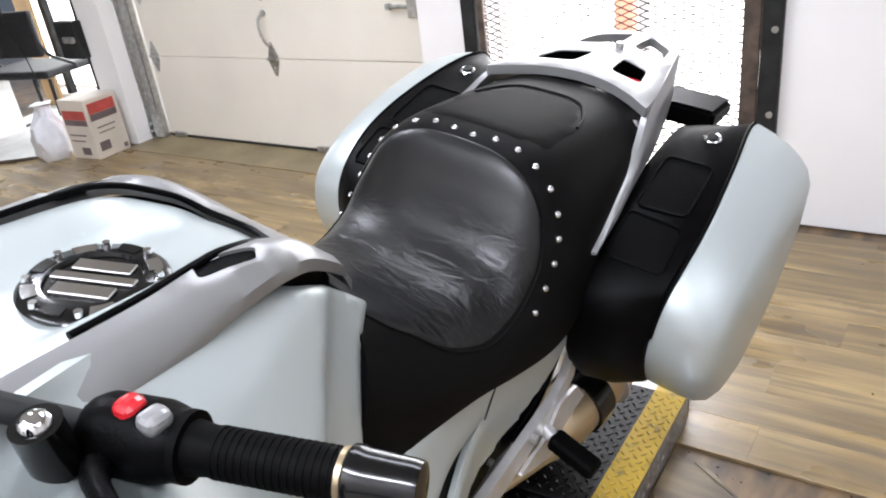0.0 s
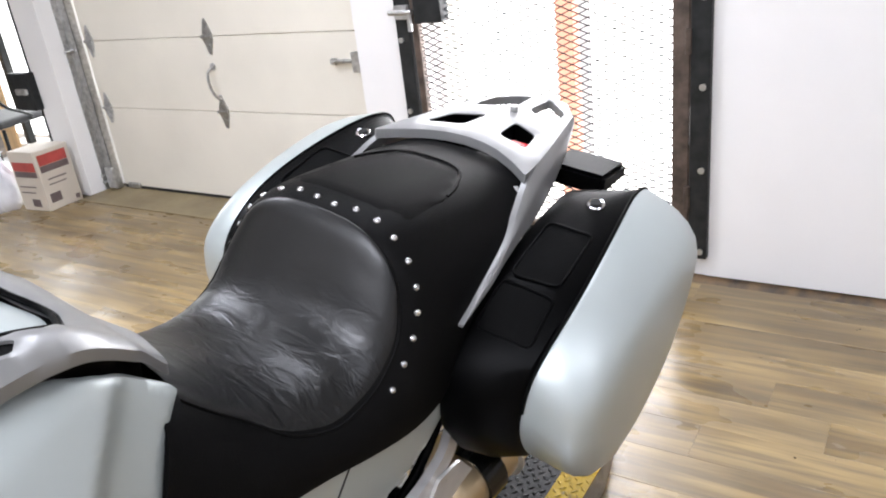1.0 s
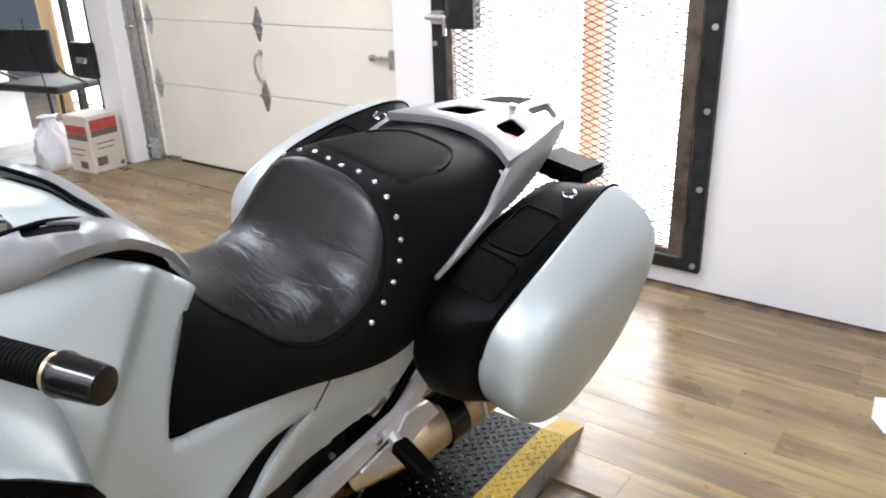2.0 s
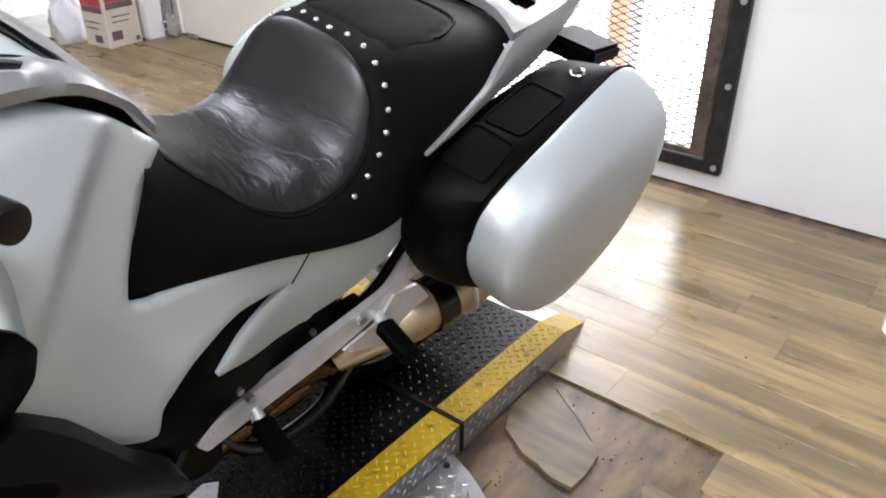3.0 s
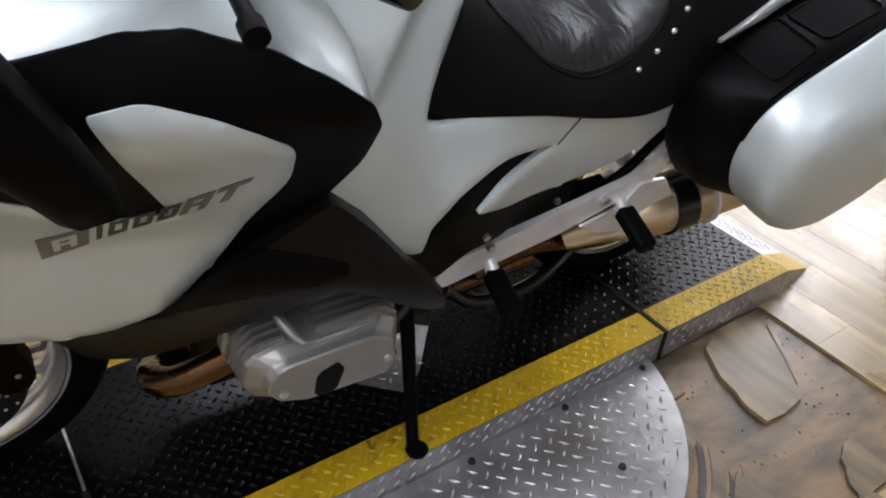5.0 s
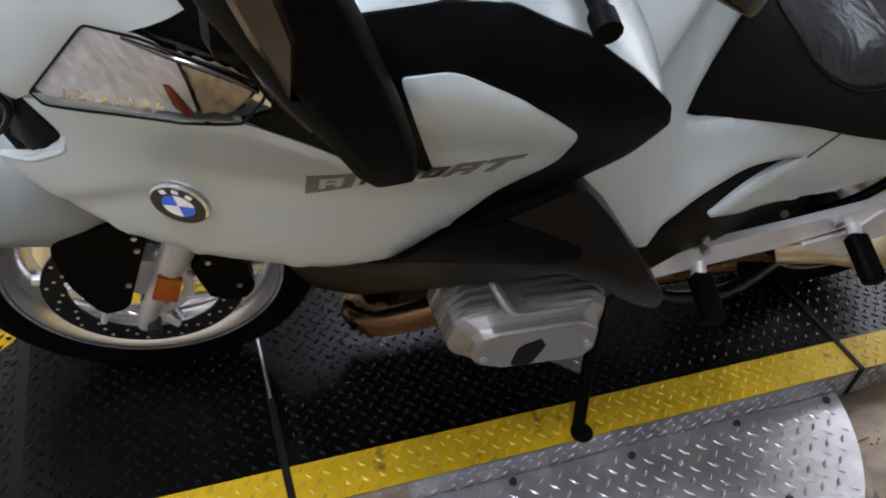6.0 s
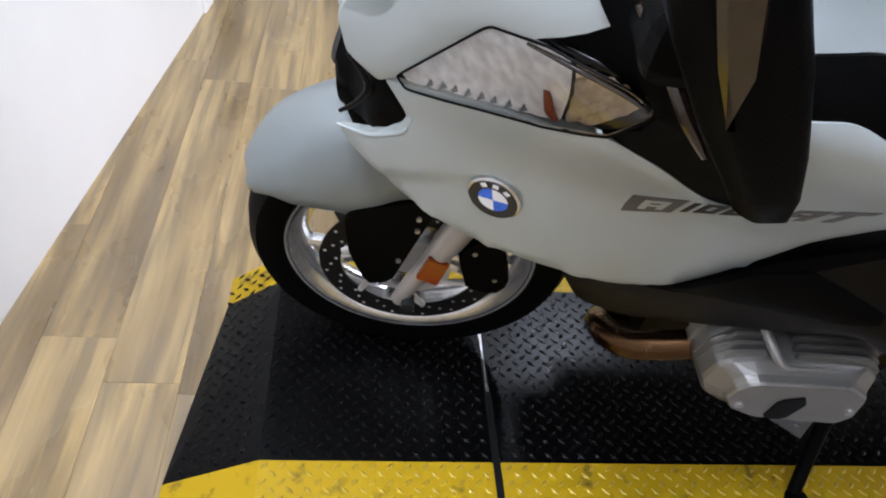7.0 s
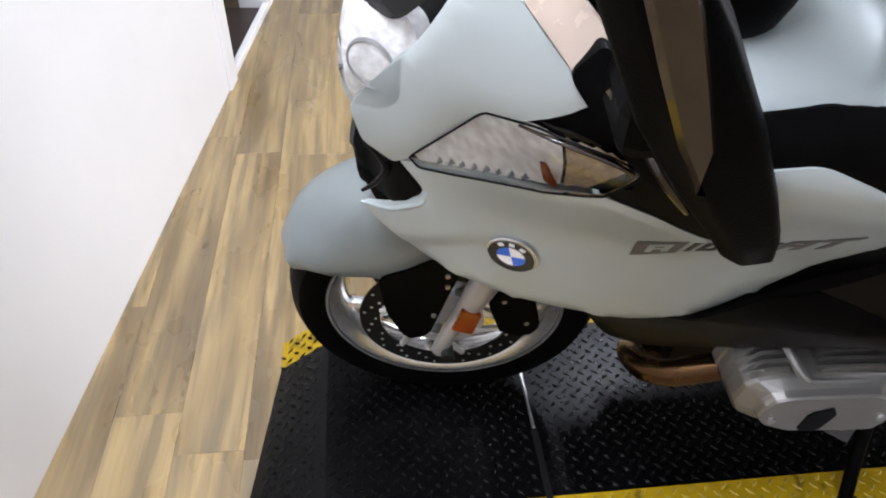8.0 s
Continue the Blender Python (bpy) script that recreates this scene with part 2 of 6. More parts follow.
solid("wall_pillar", box((-4.36, 3.085, 0), (-4.1, 3.5, H)), WALL, "white boxed pillar beside the garage door")
solid("wall_corner", box((-9.0, 3.085, 0), (-6.2, 3.3, H)), WALL, "white wall past the shop window")
solid("wall_window_head", box((-6.2, 3.087, 2.3), (-4.36, 3.3, H)), WALL, "white wall over the shop window")
solid("wall_west", box((-9.2, -3.2, 0), (-9.0, 3.3, H)), WALL, "white side wall of the shop")
solid("wall_east", box((4.2, -3.2, 0), (4.4, 3.31, H)), WALL, "white side wall of the shop")
solid("wall_back", box((-9.0, -3.4, 0), (4.2, -3.2, H)), WALL, "white rear wall of the shop")
solid("ceiling", box((-9.2, -3.4, H), (4.4, 3.5, H + 0.15)), CEIL, "unseen ceiling, greyed to dim its reflections")
fm = pose(-1.914, -0.845, 0, 0, 0, math.degrees(FRONT))
solid("wall_partition", box((-0.0, -0.13, 0), (6.12, 0, H)), WALL, "smooth white partition wall", m=fm)

# floor of vinyl planks, laid along the wall; a patch beside the ramp has lost its planks
floor = tagged(part("floor", box((-9.0, -3.2, -0.03), (4.2, 4.0, -0.009)), BARE), "floor of tan wood-look vinyl planks", "", "", "structure")
HOLE = (0.09, 0.585, 0.72, 1.655)

# ---- garage door ----
door = thing("garage_door", "closed cream sectional garage door with galvanised hinges", "garage door", kind="structure")
DX0, DX1, DY = -4.0, -1.62, 3.29
z0 = 0.02
for k in range(5):
    z1 = (0.565, 1.0, 1.44, 1.88, 2.3)[k]
    part("panel", box((DX0, DY, z0 + 0.002), (DX1, DY + 0.045, z1 - 0.002), 0.003), DOORP, door)
    z0 = z1
part("bottom_seal", box((DX0, DY + 0.005, 0), (DX1, DY + 0.04, 0.021)), material("black_rubber_seal", (0.02, 0.02, 0.02), 0.7), door)


def hinge(x, z, y=DY):
    b = prism([(x - 0.006, z + 0.1), (x + 0.006, z + 0.1), (x + 0.04, z + 0.02), (x + 0.04, z - 0.02), (x + 0.008, z - 0.1), (x - 0.008, z - 0.1),
               (x - 0.035, z - 0.02), (x - 0.035, z + 0.02)], y - 0.006, y - 0.001, "y")
    rod((x - 0.042, y - 0.012, z), (x + 0.042, y - 0.012, z), 0.009, seg=10, bm=b)
    for dz in (-0.05, 0.05):
        rod((x, y - 0.014, z + dz), (x, y - 0.004, z + dz), 0.007, seg=8, bm=b)
    return b


for z in (0.565, 1.0, 1.44):
    for x in (-3.94, -2.83, -1.69):
        part("hinge", hinge(x, z), GALV, door, "galvanised steel hinge")
h = hose([(-2.84, DY - 0.005, 0.83), (-2.84, DY - 0.05, 0.80), (-2.84, DY - 0.055, 0.73), (-2.83, DY - 0.04, 0.67), (-2.83, DY - 0.005, 0.64)], 0.008)
part("handle", rod((-2.84, DY - 0.008, 0.83), (-2.84, DY, 0.83), 0.02, bm=h), GALV, door, "galvanised pull handle", True)
b = box((-1.78, DY - 0.045, 0.80), (-1.63, DY - 0.004, 0.90), 0.004)
rod((-1.90, DY - 0.03, 0.855), (-1.76, DY - 0.03, 0.855), 0.011, bm=b)
rod((-1.915, DY - 0.03, 0.855), (-1.89, DY - 0.03, 0.855), 0.017, bm=b)
part("slide_latch", b, GALV, door, "galvanised slide latch")
for x in (-3.88, -2.55):
    part("bottom_bracket", box((x - 0.06, DY - 0.02, 0.01), (x + 0.06, DY, 0.045), 0.004), GALV, door)
b = box((-4.1, 3.235, 0.0), (-4.015, 3.24, 2.3))
box((-4.02, 3.235, 0.0), (-4.015, 3.285, 2.3), bm=b)
box((-4.1, 3.2, 0.0), (-4.095, 3.285, 2.3), bm=b)
part("track", b, GALV, door, "galvanised vertical roller track")
part("roller_bracket", box((-4.06, 3.20, 0.02), (-3.97, 3.232, 0.17), 0.006), GALV, door)
for z in (0.06, 0.11, 0.95, 1.4):
    part("bolt", rod((-4.07, 3.18, z), (-4.07, 3.235, z), 0.012, seg=8), GALV, door)
THRESH = material("worn_threshold_wood", (0.17, 0.13, 0.07), 0.45, scale=3, second=(0.31, 0.245, 0.135), bump=0.3, bump_scale=30)
solid("threshold", box((-4.1, 2.98, 0.001), (-1.62, 3.29, 0.005)), THRESH, "stained wooden threshold before the garage door")

# ---- steel gate ----
gate = thing("steel_gate", "dark steel security gate with expanded metal mesh", "gate", kind="structure")
GX0, GX1, GZ0, GZ1 = -1.345, 0.0, 0.085, 2.08
part("outer_frame", box((GX1 - 0.06, 3.075, GZ0), (GX1 + 0.012, 3.11, GZ1), 0.003), STEELD, gate)
part("outer_frame", box((GX0 - 0.01, 3.075, GZ0), (GX0 + 0.06, 3.11, GZ1), 0.003), STEELD, gate)
part("outer_frame", box((GX0 + 0.06, 3.077, GZ0), (GX1 - 0.06, 3.11, GZ0 + 0.055), 0.003), STEELD, gate)
part("outer_frame", box((GX0 + 0.06, 3.077, GZ1 - 0.06), (GX1 - 0.06, 3.11, GZ1), 0.003), STEELD, gate)
part("leaf_frame", box((GX1 - 0.130, 3.085, GZ0 + 0.06), (GX1 - 0.066, 3.125, GZ1 - 0.07), 0.004), RUST, gate, "rusty steel gate stile")
part("leaf_frame", box((GX0 + 0.068, 3.085, GZ0 + 0.06), (GX0 + 0.10, 3.125, GZ1 - 0.07), 0.004), RUST, gate)
part("leaf_frame", box((GX0 + 0.10, 3.087, GZ0 + 0.06), (GX1 - 0.125, 3.125, GZ0 + 0.085), 0.004), RUST, gate)
part("lock_box", box((GX0 + 0.10, 3.06, 1.05), (GX0 + 0.24, 3.13, 1.25), 0.004), STEELD, gate, "dark steel lock box")
b = rod((GX0 - 0.02, 3.05, 1.10), (GX0 + 0.1, 3.05, 1.10), 0.012)
rod((GX0 + 0.085, 3.05, 1.02), (GX0 + 0.085, 3.05, 1.11), 0.011, bm=b)
box((GX0 + 0.0, 3.055, 1.07), (GX0 + 0.07, 3.08, 1.13), 0.004, bm=b)
part("bolt_latch", b, GALV, gate, "galvanised sliding bolt")
for z in (0.12, 0.46, 0.78, 1.10, 1.42, 1.75):
    part("bolt", rod((GX1 - 0.012, 3.062, z), (GX1 - 0.012, 3.08, z), 0.013, 0.009, 10), GALV, gate)
    part("bolt", rod((GX0 + 0.016, 3.062, z + 0.2), (GX0 + 0.016, 3.08, z + 0.2), 0.013, 0.009, 10), GALV, gate)
for z in (0.3, 0.9, 1.5):
    part("gate_hinge", box((GX1 - 0.07, 3.09, z - 0.2), (GX1 - 0.055, 3.12, z + 0.25)), RUST, gate)
    part("gate_hinge", rod((GX1 - 0.067, 3.07, z), (GX1 - 0.067, 3.07, z + 0.09), 0.012, seg=10), RUST, gate)
# expanded metal: zigzag strands that meet in diamonds
verts, faces = [], []
CW, CH, TH = 0.036, 0.015, 0.0023
nx, nz = int(1.17 / CW), int((GZ1 - 0.15 - GZ0) / CH)


def strand(p, q):
    k = len(verts)
    dx, dz = q[0] - p[0], q[1] - p[1]
    s = TH / math.hypot(dx, dz)
    ox, oz = -dz * s, dx * s
    for (u, v), yy in ((p, 3.100), (q, 3.100)):
        for sx in (-1, 1):
            for dy in (0, 0.004):
                verts.append((u + sx * ox, yy + dy, v + sx * oz))
    a = k
    for f in ((0, 1, 5, 4), (2, 3, 7, 6), (0, 2, 6, 4), (1, 3, 7, 5)):
        faces.append([a + i for i in f])


for j in range(nz):
    for i in range(nx):
        xa = GX0 + 0.09 + i * CW
        za = GZ0 + 0.07 + j * CH
        if (i + j) % 2:
            strand((xa, za), (xa + CW, za + CH))
        else:
            strand((xa, za + CH), (xa + CW, za))
me = bpy.data.meshes.new("mesh_panel")
me.from_pydata(verts, [], faces)
me.materials.append(STEELD)
mp_ob = new("mesh_panel", me)
mp_ob.parent = gate
tagged(mp_ob, "expanded steel diamond mesh", kind="stuff")

# glowing panels in place of daylight outside, with a post that glows as if sunlit
solid("backdrop", box((-2.6, 4.6, -0.3), (1.6, 4.7, 3.4)), BRIGHT, "glowing white panel standing in for daylight outdoors")
solid("backdrop_pavement", box((-2.6, 3.43, -0.02), (1.6, 4.6, -0.005)), PALE, "white pavement outdoors, glowing in place of sunlight")
solid("backdrop_wall", box((-2.6, 4.5, 0), (-1.9, 4.56, 3.0)), PALE, "pale wall outdoors, glowing in place of sunlight")
solid("backdrop_window", box((-7.2, 4.3, -0.3), (-4.1, 4.4, 3.4)), BRIGHT, "glowing white panel standing in for daylight outside the shop window")
solid("backdrop_post", box((-0.905, 3.78, 0), (-0.815, 3.86, 3)), BRICK, "orange post outdoors, glowing in place of sunlight")
solid("backdrop_frame", box((-0.79, 3.80, 0), (-0.745, 3.84, 3)), WALL, "pale door frame outdoors")

# ---- tread plate platform ----
platform = thing("tread_plate_ramp", "black tread-plate motorcycle ramp with worn yellow edge stripes", "ramp")
PX0, PX1, PH = -0.54, 0.085, 0.09
YS0, YS1 = 0.0, 1.262
SW = 0.085


def deck(y0, y1, name, zz0=PH, zz1=PH):
    """A slice of the deck: black middle and two yellow borders, with side walls."""
    for x0, x1, m, nm in ((PX0, PX0 + SW, YELLOW, "yellow_stripe"), (PX0 + SW, PX1 - SW, BLACKPLATE, name), (PX1 - SW, PX1, YELLOW, "yellow_stripe")):
        b = bmesh.new()
        v = [b.verts.new(p) for p in ((x0, y0, zz0 - 0.004), (x1, y0, zz0 - 0.004), (x1, y1, zz1 - 0.004), (x0, y1, zz1 - 0.004),
                                      (x0, y0, zz0), (x1, y0, zz0), (x1, y1, zz1), (x0, y1, zz1))]
        for f in ((0, 1, 2, 3), (4, 5, 6, 7), (0, 1, 5, 4), (1, 2, 6, 5), (2, 3, 7, 6), (3, 0, 4, 7)):
            b.faces.new([v[i] for i in f])
        part(nm, b, m, platform)


deck(YS0 + 0.004, YS1 - 0.004, "deck_plate")
deck(-0.43, YS0 - 0.004, "deck_plate")
deck(YS1 + 0.004, 1.745, "deck_plate")
# side walls
for y0, y1 in ((-0.43, -0.004), (0.004, 1.258), (1.266, 1.745)):
    part("side_wall", box((PX1 - 0.004, y0, 0), (PX1, y1, PH - 0.002)), ALU, platform, "bare tread-plate side")
    part("side_wall", box((PX0, y0, 0), (PX0 + 0.004, y1, PH - 0.002)), ALU, platform)
# joints between the plates
part("joint_strip", box((PX0, YS1 - 0.007, 0.003), (PX1 + 0.003, YS1 + 0.007, PH + 0.003), 0.001), DARK, platform, "black rubber joint strip")
part("joint_strip", box((PX0, -0.0025, 0.003), (-0.16, 0.0025, PH + 0.002), 0.0005), GALV, platform, "bright metal joint strip")
part("joint_strip", box((-0.16, -0.007, 0.003), (PX1 + 0.003, 0.007, PH + 0.003), 0.001), DARK, platform)


def ramp_end(ya, yb, skew, taper):
    """A short slope from the deck down to the floor."""
    xa0, xa1, xb0, xb1 = PX0, PX1, PX0 + taper, PX1 - taper * 0.6
    yb0, yb1 = yb + skew, yb

    def face(name, pts, m, label=""):
        b = bmesh.new()
        up = [b.verts.new(p) for p in pts]
        dn = [b.verts.new((p[0], p[1], max(p[2] - 0.004, 0.0))) for p in pts]
        b.faces.new(up)
        b.faces.new(dn[::-1])
        n = len(pts)
        for i in range(n):
            if (up[i].co - dn[i].co).length > 1e-5 or (up[(i + 1) % n].co - dn[(i + 1) % n].co).length > 1e-5:
                b.faces.new((up[i], dn[i], dn[(i + 1) % n], up[(i + 1) % n]))
        part(name, b, m, platform, label)

    f = SW
    face("yellow_stripe", [(xa0, ya, PH), (xa0 + f, ya, PH), (xb0 + f, yb0, 0.006), (xb0, yb0, 0.006)], YELLOW)
    face("yellow_stripe", [(xa1 - f, ya, PH), (xa1, ya, PH), (xb1, yb1, 0.006), (xb1 - f, yb1, 0.006)], YELLOW)
    face("ramp_plate", [(xa0 + f, ya, PH), (xa1 - f, ya, PH), (xb1 - f, yb1, 0.006), (xb0 + f, yb0, 0.006)], ALU if ya > 1 else BLACKPLATE,
         "bare tread-plate slope" if ya > 1 else "black tread-plate slope")
    for x, xe, ye in ((xa1, xb1, yb1), (xa0, xb0, yb0)):
        b = bmesh.new()
        b.faces.new([b.verts.new(p) for p in ((x, ya, 0), (x, ya, PH - 0.002), (xe, ye, 0.004), (xe, ye, 0))])
        part("side_wall", b, ALU, platform)


ramp_end(1.745, 1.93, 0.0, 0.06)
ramp_end(-0.43, -0.605, 0.055, 0.0)

# raised lugs of the tread plate, crosswise pairs


def lugs(name, area, z, m, pitch=0.0225, length=0.0215, inside=None, parent=None, slope=None, height=0.0024):
    vs, fs = [], []
    x0, x1, y0, y1 = area
    i = 0
    p = pitch / math.sqrt(2)
    yy = y0 + p * 0.7
    while yy < y1 - 0.008:
        j = 0
        xx = x0 + p * 0.7
        while xx < x1 - 0.008:
            if (i + j) % 2 == 0 and (inside is None or inside(xx, yy)):
                a = radians(45 if i % 2 else -45)
                c, s = math.cos(a), math.sin(a)
                k = len(vs)
                base = z if slope is None else slope(yy)
                for u, w, h in ((-length / 2, 0, 0), (0, -0.0047, 0), (length / 2, 0, 0), (0, 0.0047, 0), (-length * 0.22, 0, height), (length * 0.22, 0, height)):
                    px, py = xx + u * c - w * s, yy + u * s + w * c
                    vs.append((px, py, (base if slope is None else slope(py)) + h + 0.0002))
                fs += [(k, k + 1, k + 4), (k + 1, k + 5, k + 4), (k + 1, k + 2, k + 5), (k + 2, k + 3, k + 5), (k + 3, k + 4, k + 5), (k + 3, k, k + 4)]
            xx += p
            j += 1
        yy += p
        i += 1
    me = bpy.data.meshes.new(name)
    me.from_pydata(vs, [], fs)
    me.materials.append(m)
    ob = new(name, me)
    ob.parent = parent
    return tagged(ob, kind="stuff")


WORN = material("worn_black_lug", (0.0018, 0.0018, 0.0019), 0.28, 0.0, vary=0.6, scale=3, spec=0.085)
WORNY = material("worn_yellow_lug", (0.40, 0.27, 0.02), 0.42, 0.2, vary=0.25, scale=12)
for y0, y1 in ((-0.43, -0.01), (0.01, 1.25), (1.27, 1.745)):
    lugs("lug", (PX0 + SW, PX1 - SW, y0, y1), PH, WORN, parent=platform)
    lugs("lug", (PX1 - SW, PX1, y0, y1), PH, WORNY, parent=platform)
    lugs("lug", (PX0, PX0 + SW, y0, y1), PH, WORNY, parent=platform)
    # lugs on the outer side wall
    vs = lugs("lug", (0.004, PH - 0.004, y0, y1), 0, ALU, pitch=0.0255, parent=platform)
    vs.matrix_local = Matrix(((0, 0, 1, PX1), (0, 1, 0, 0), (1, 0, 0, 0), (0, 0, 0, 1)))
lugs("lug", (PX0 + 0.1, PX1 - 0.12, 1.76, 1.92), 0, ALU, parent=platform, slope=lambda yy: PH - (yy - 1.745) / 0.185 * (PH - 0.006))

lugs("lug", (PX0 + 0.02, PX1 - SW, -0.60, -0.44), 0, WORN, parent=platform, slope=lambda yy: PH + (yy + 0.43) / 0.175 * (PH - 0.006), inside=lambda x, y: y > -0.59 + 0.055 * (PX1 - x) / 0.62)

# round steel plate on the floor beside the ramp
plate = thing("steel_floor_plate", "round bare tread-plate cover bolted to the floor", "floor plate")
PC, PR = (-0.04, 0.72), 0.52


def half_disc(r, z0, z1):
    pts = []
    lim = PX1 - PC[0] + 0.002
    a0 = math.acos(lim / r)
    for k in range(49):
        a = -a0 + 2 * a0 * k / 48
        pts.append((PC[0] + r * math.cos(a), PC[1] + r * math.sin(a)))
    return prism(pts, z0, z1)


part("disc", half_disc(PR, 0.004, 0.02), ALU, plate)
lugs("lug", (PX1 + 0.01, PC[0] + PR, PC[1] - PR, PC[1] + PR), 0.02, ALU, pitch=0.030, length=0.026, parent=plate,
     inside=lambda x, y: (x - PC[0]) ** 2 + (y - PC[1]) ** 2 < (PR - 0.02) ** 2)
for x, y in ((0.10, 1.185), (0.10, 0.94), (0.11, 0.675), (0.285, 0.934), (0.10, 0.416), (0.41, 0.66)):
    part("bolt", rod((x, y, 0.02), (x, y, 0.027), 0.009, 0.007, 10), STEELD, plate, "dark bolt head")

# pieces of broken plank lying in the bare patch
TORN = material("torn_vinyl", (0.07, 0.052, 0.03), 0.4, scale=4, stretch=(0.8, 4, 1), second=(0.20, 0.145, 0.078), spread=0.14, bump=0.2, bump_scale=40)


def shard(pts, z0, z1, label):
    b = prism(pts, z0, z1)
    solid("loose_plank", b, TORN, label, "plank", kind="")


shard([(0.09, 1.47), (0.125, 1.395), (0.16, 1.377), (0.21, 1.348), (0.261, 1.341), (0.29, 1.328), (0.317, 1.325), (0.359, 1.327), (0.366, 1.383), (0.358, 1.458), (0.32, 1.49), (0.241, 1.542), (0.148, 1.60), (0.09, 1.62)], -0.009, 0.0025, "loose broken vinyl plank piece with jagged edge")
shard([(0.305, 1.502), (0.325, 1.488), (0.275, 1.532), (0.20, 1.588), (0.16, 1.612), (0.15, 1.605), (0.24, 1.548)], 0.0025, 0.006, "thin curled sliver of vinyl plank")
shard([(0.485, 1.454), (0.492, 1.42), (0.503, 1.401), (0.512, 1.38), (0.534, 1.367), (0.545, 1.35), (0.563, 1.334), (0.590, 1.325), (0.598, 1.30), (0.598, 1.22), (0.60, 1.45)], -0.009, 0.0006, "torn vinyl plank with a broken edge")
shard([(0.197, 1.235), (0.201, 1.171), (0.274, 1.165), (0.31, 1.142), (0.345, 1.095), (0.36, 1.08), (0.375, 1.04), (0.41, 0.985), (0.435, 0.92), (0.44, 0.80), (0.40, 0.74), (0.30, 0.76), (0.15, 1.20)], -0.009, -0.001, "plank remnant remaining round the steel plate")
shard([(0.412, 1.152), (0.440, 1.158), (0.463, 1.171), (0.50, 1.168), (0.531, 1.173), (0.572, 1.165), (0.60, 1.16), (0.61, 0.90), (0.53, 0.80), (0.49, 0.92), (0.478, 1.06), (0.44, 1.11)], -0.009, -0.003, "scraped plank remnant among bare boards")
# curved remnants of glue and backing round the steel plate
STREAK = material("dark_glue_residue", (0.035, 0.03, 0.028), 0.45, vary=0.4, scale=12, bump=0.3)
for r, w, a0, a1, m, lab in ((0.548, 0.016, 22, 52, STREAK, "dark"), (0.575, 0.03, 18, 50, TORN, "tan"), (0.612, 0.010, 15, 44, STREAK, "dark"), (0.64, 0.03, 20, 46, TORN, "tan"), (0.668, 0.007, 24, 42, STREAK, "dark")):
    arc = [(PC[0] + rr * math.cos(radians(g)), PC[1] + rr * math.sin(radians(g))) for rr, gs in ((r, [a0 + (a1 - a0) * k / 12 for k in range(13)]), (r + w, [a1 - 3 - (a1 - a0 - 6) * k / 12 for k in range(13)])) for g in gs]
    solid("backing_strip", prism(arc, -0.0092, -0.0068), m, lab + " curved strip of torn floor backing", "strip", kind="", group="backing strips")
grit = bmesh.new()
rg = random.Random(11)
for k in range(160):
    x, y, r = rg.uniform(0.1, 0.62), rg.uniform(0.95, 1.66), rg.uniform(0.0008, 0.0022)
    if k > 110:
        x, y, r = rg.uniform(0.3, 1.4), rg.uniform(1.3, 3.0), rg.uniform(0.001, 0.003)
    box((x, y, -0.0085 if k <= 110 else 0), (x + r * 2, y + r, (-0.0085 if k <= 110 else 0) + r), bm=grit)
solid("floor_grit", grit, DARK, "scattered crumbs of dirt on the floor", "dirt", kind="stuff")
BAREP = [(-0.143, 0.547), (-0.061, 0.629), (-0.113, 0.688), (-0.218, 0.779), (-0.240, 0.752), (-0.216, 0.597)]
part("bare_patch", prism(BAREP, 0.0905, 0.0925), ALU, platform, "bare metal plate under the side stand")


def within(x, y):
    return all((c[0] - a[0]) * (y - a[1]) - (c[1] - a[1]) * (x - a[0]) > 0.004 * math.dist(a, c) for a, c in zip(BAREP, BAREP[1:] + BAREP[:1]))


lugs("lug", (-0.25, -0.06, 0.54, 0.79), 0.0925, ALU, inside=within, parent=platform)

# ---- things by the shop window ----
boxm = material("printed_cardboard", (0.62, 0.56, 0.48), 0.6, vary=0.06, scale=5)
carton = thing("cardboard_box", "pale printed cardboard box with red band on the floor", "box", pose(-4.235, 2.89, 0, 0, 0, 5))
part("carton", box((-0.13, -0.13, 0), (0.13, 0.13, 0.40), 0.004), boxm, carton)
redm = material("red_print", (0.42, 0.06, 0.05), 0.5, vary=0.2)
grym = material("grey_print", (0.13, 0.10, 0.10), 0.5, vary=0.2)
for lo, hi, m in (((-0.11, -0.1325, 0.27), (0.11, -0.1305, 0.33), redm), ((-0.11, -0.1325, 0.23), (0.11, -0.1305, 0.268), grym), ((-0.10, -0.1325, 0.16), (0.06, -0.1305, 0.168), grym),
                  ((-0.10, -0.1325, 0.12), (0.04, -0.1305, 0.128), grym), ((-0.02, -0.1325, 0.03), (0.06, -0.1305, 0.08), grym), ((-0.1325, -0.12, 0.24), (-0.1305, 0.05, 0.34), redm), ((-0.1325, -0.09, 0.08), (-0.1305, 0.02, 0.2), WALL)):
    part("print", box(lo, hi), m, carton)
for (y0, z0), (y1, z1), m in (((-0.11, 0.30), (0.10, 0.37), redm), ((-0.11, 0.255), (0.10, 0.298), grym), ((-0.08, 0.20), (0.06, 0.208), grym), ((-0.08, 0.165), (0.05, 0.172), grym), ((-0.10, 0.05), (-0.02, 0.11), grym), ((0.08, 0.02), (0.11, 0.05), grym)):
    part("print", box((0.1305, y0, z0), (0.1325, y1, z1)), m, carton)
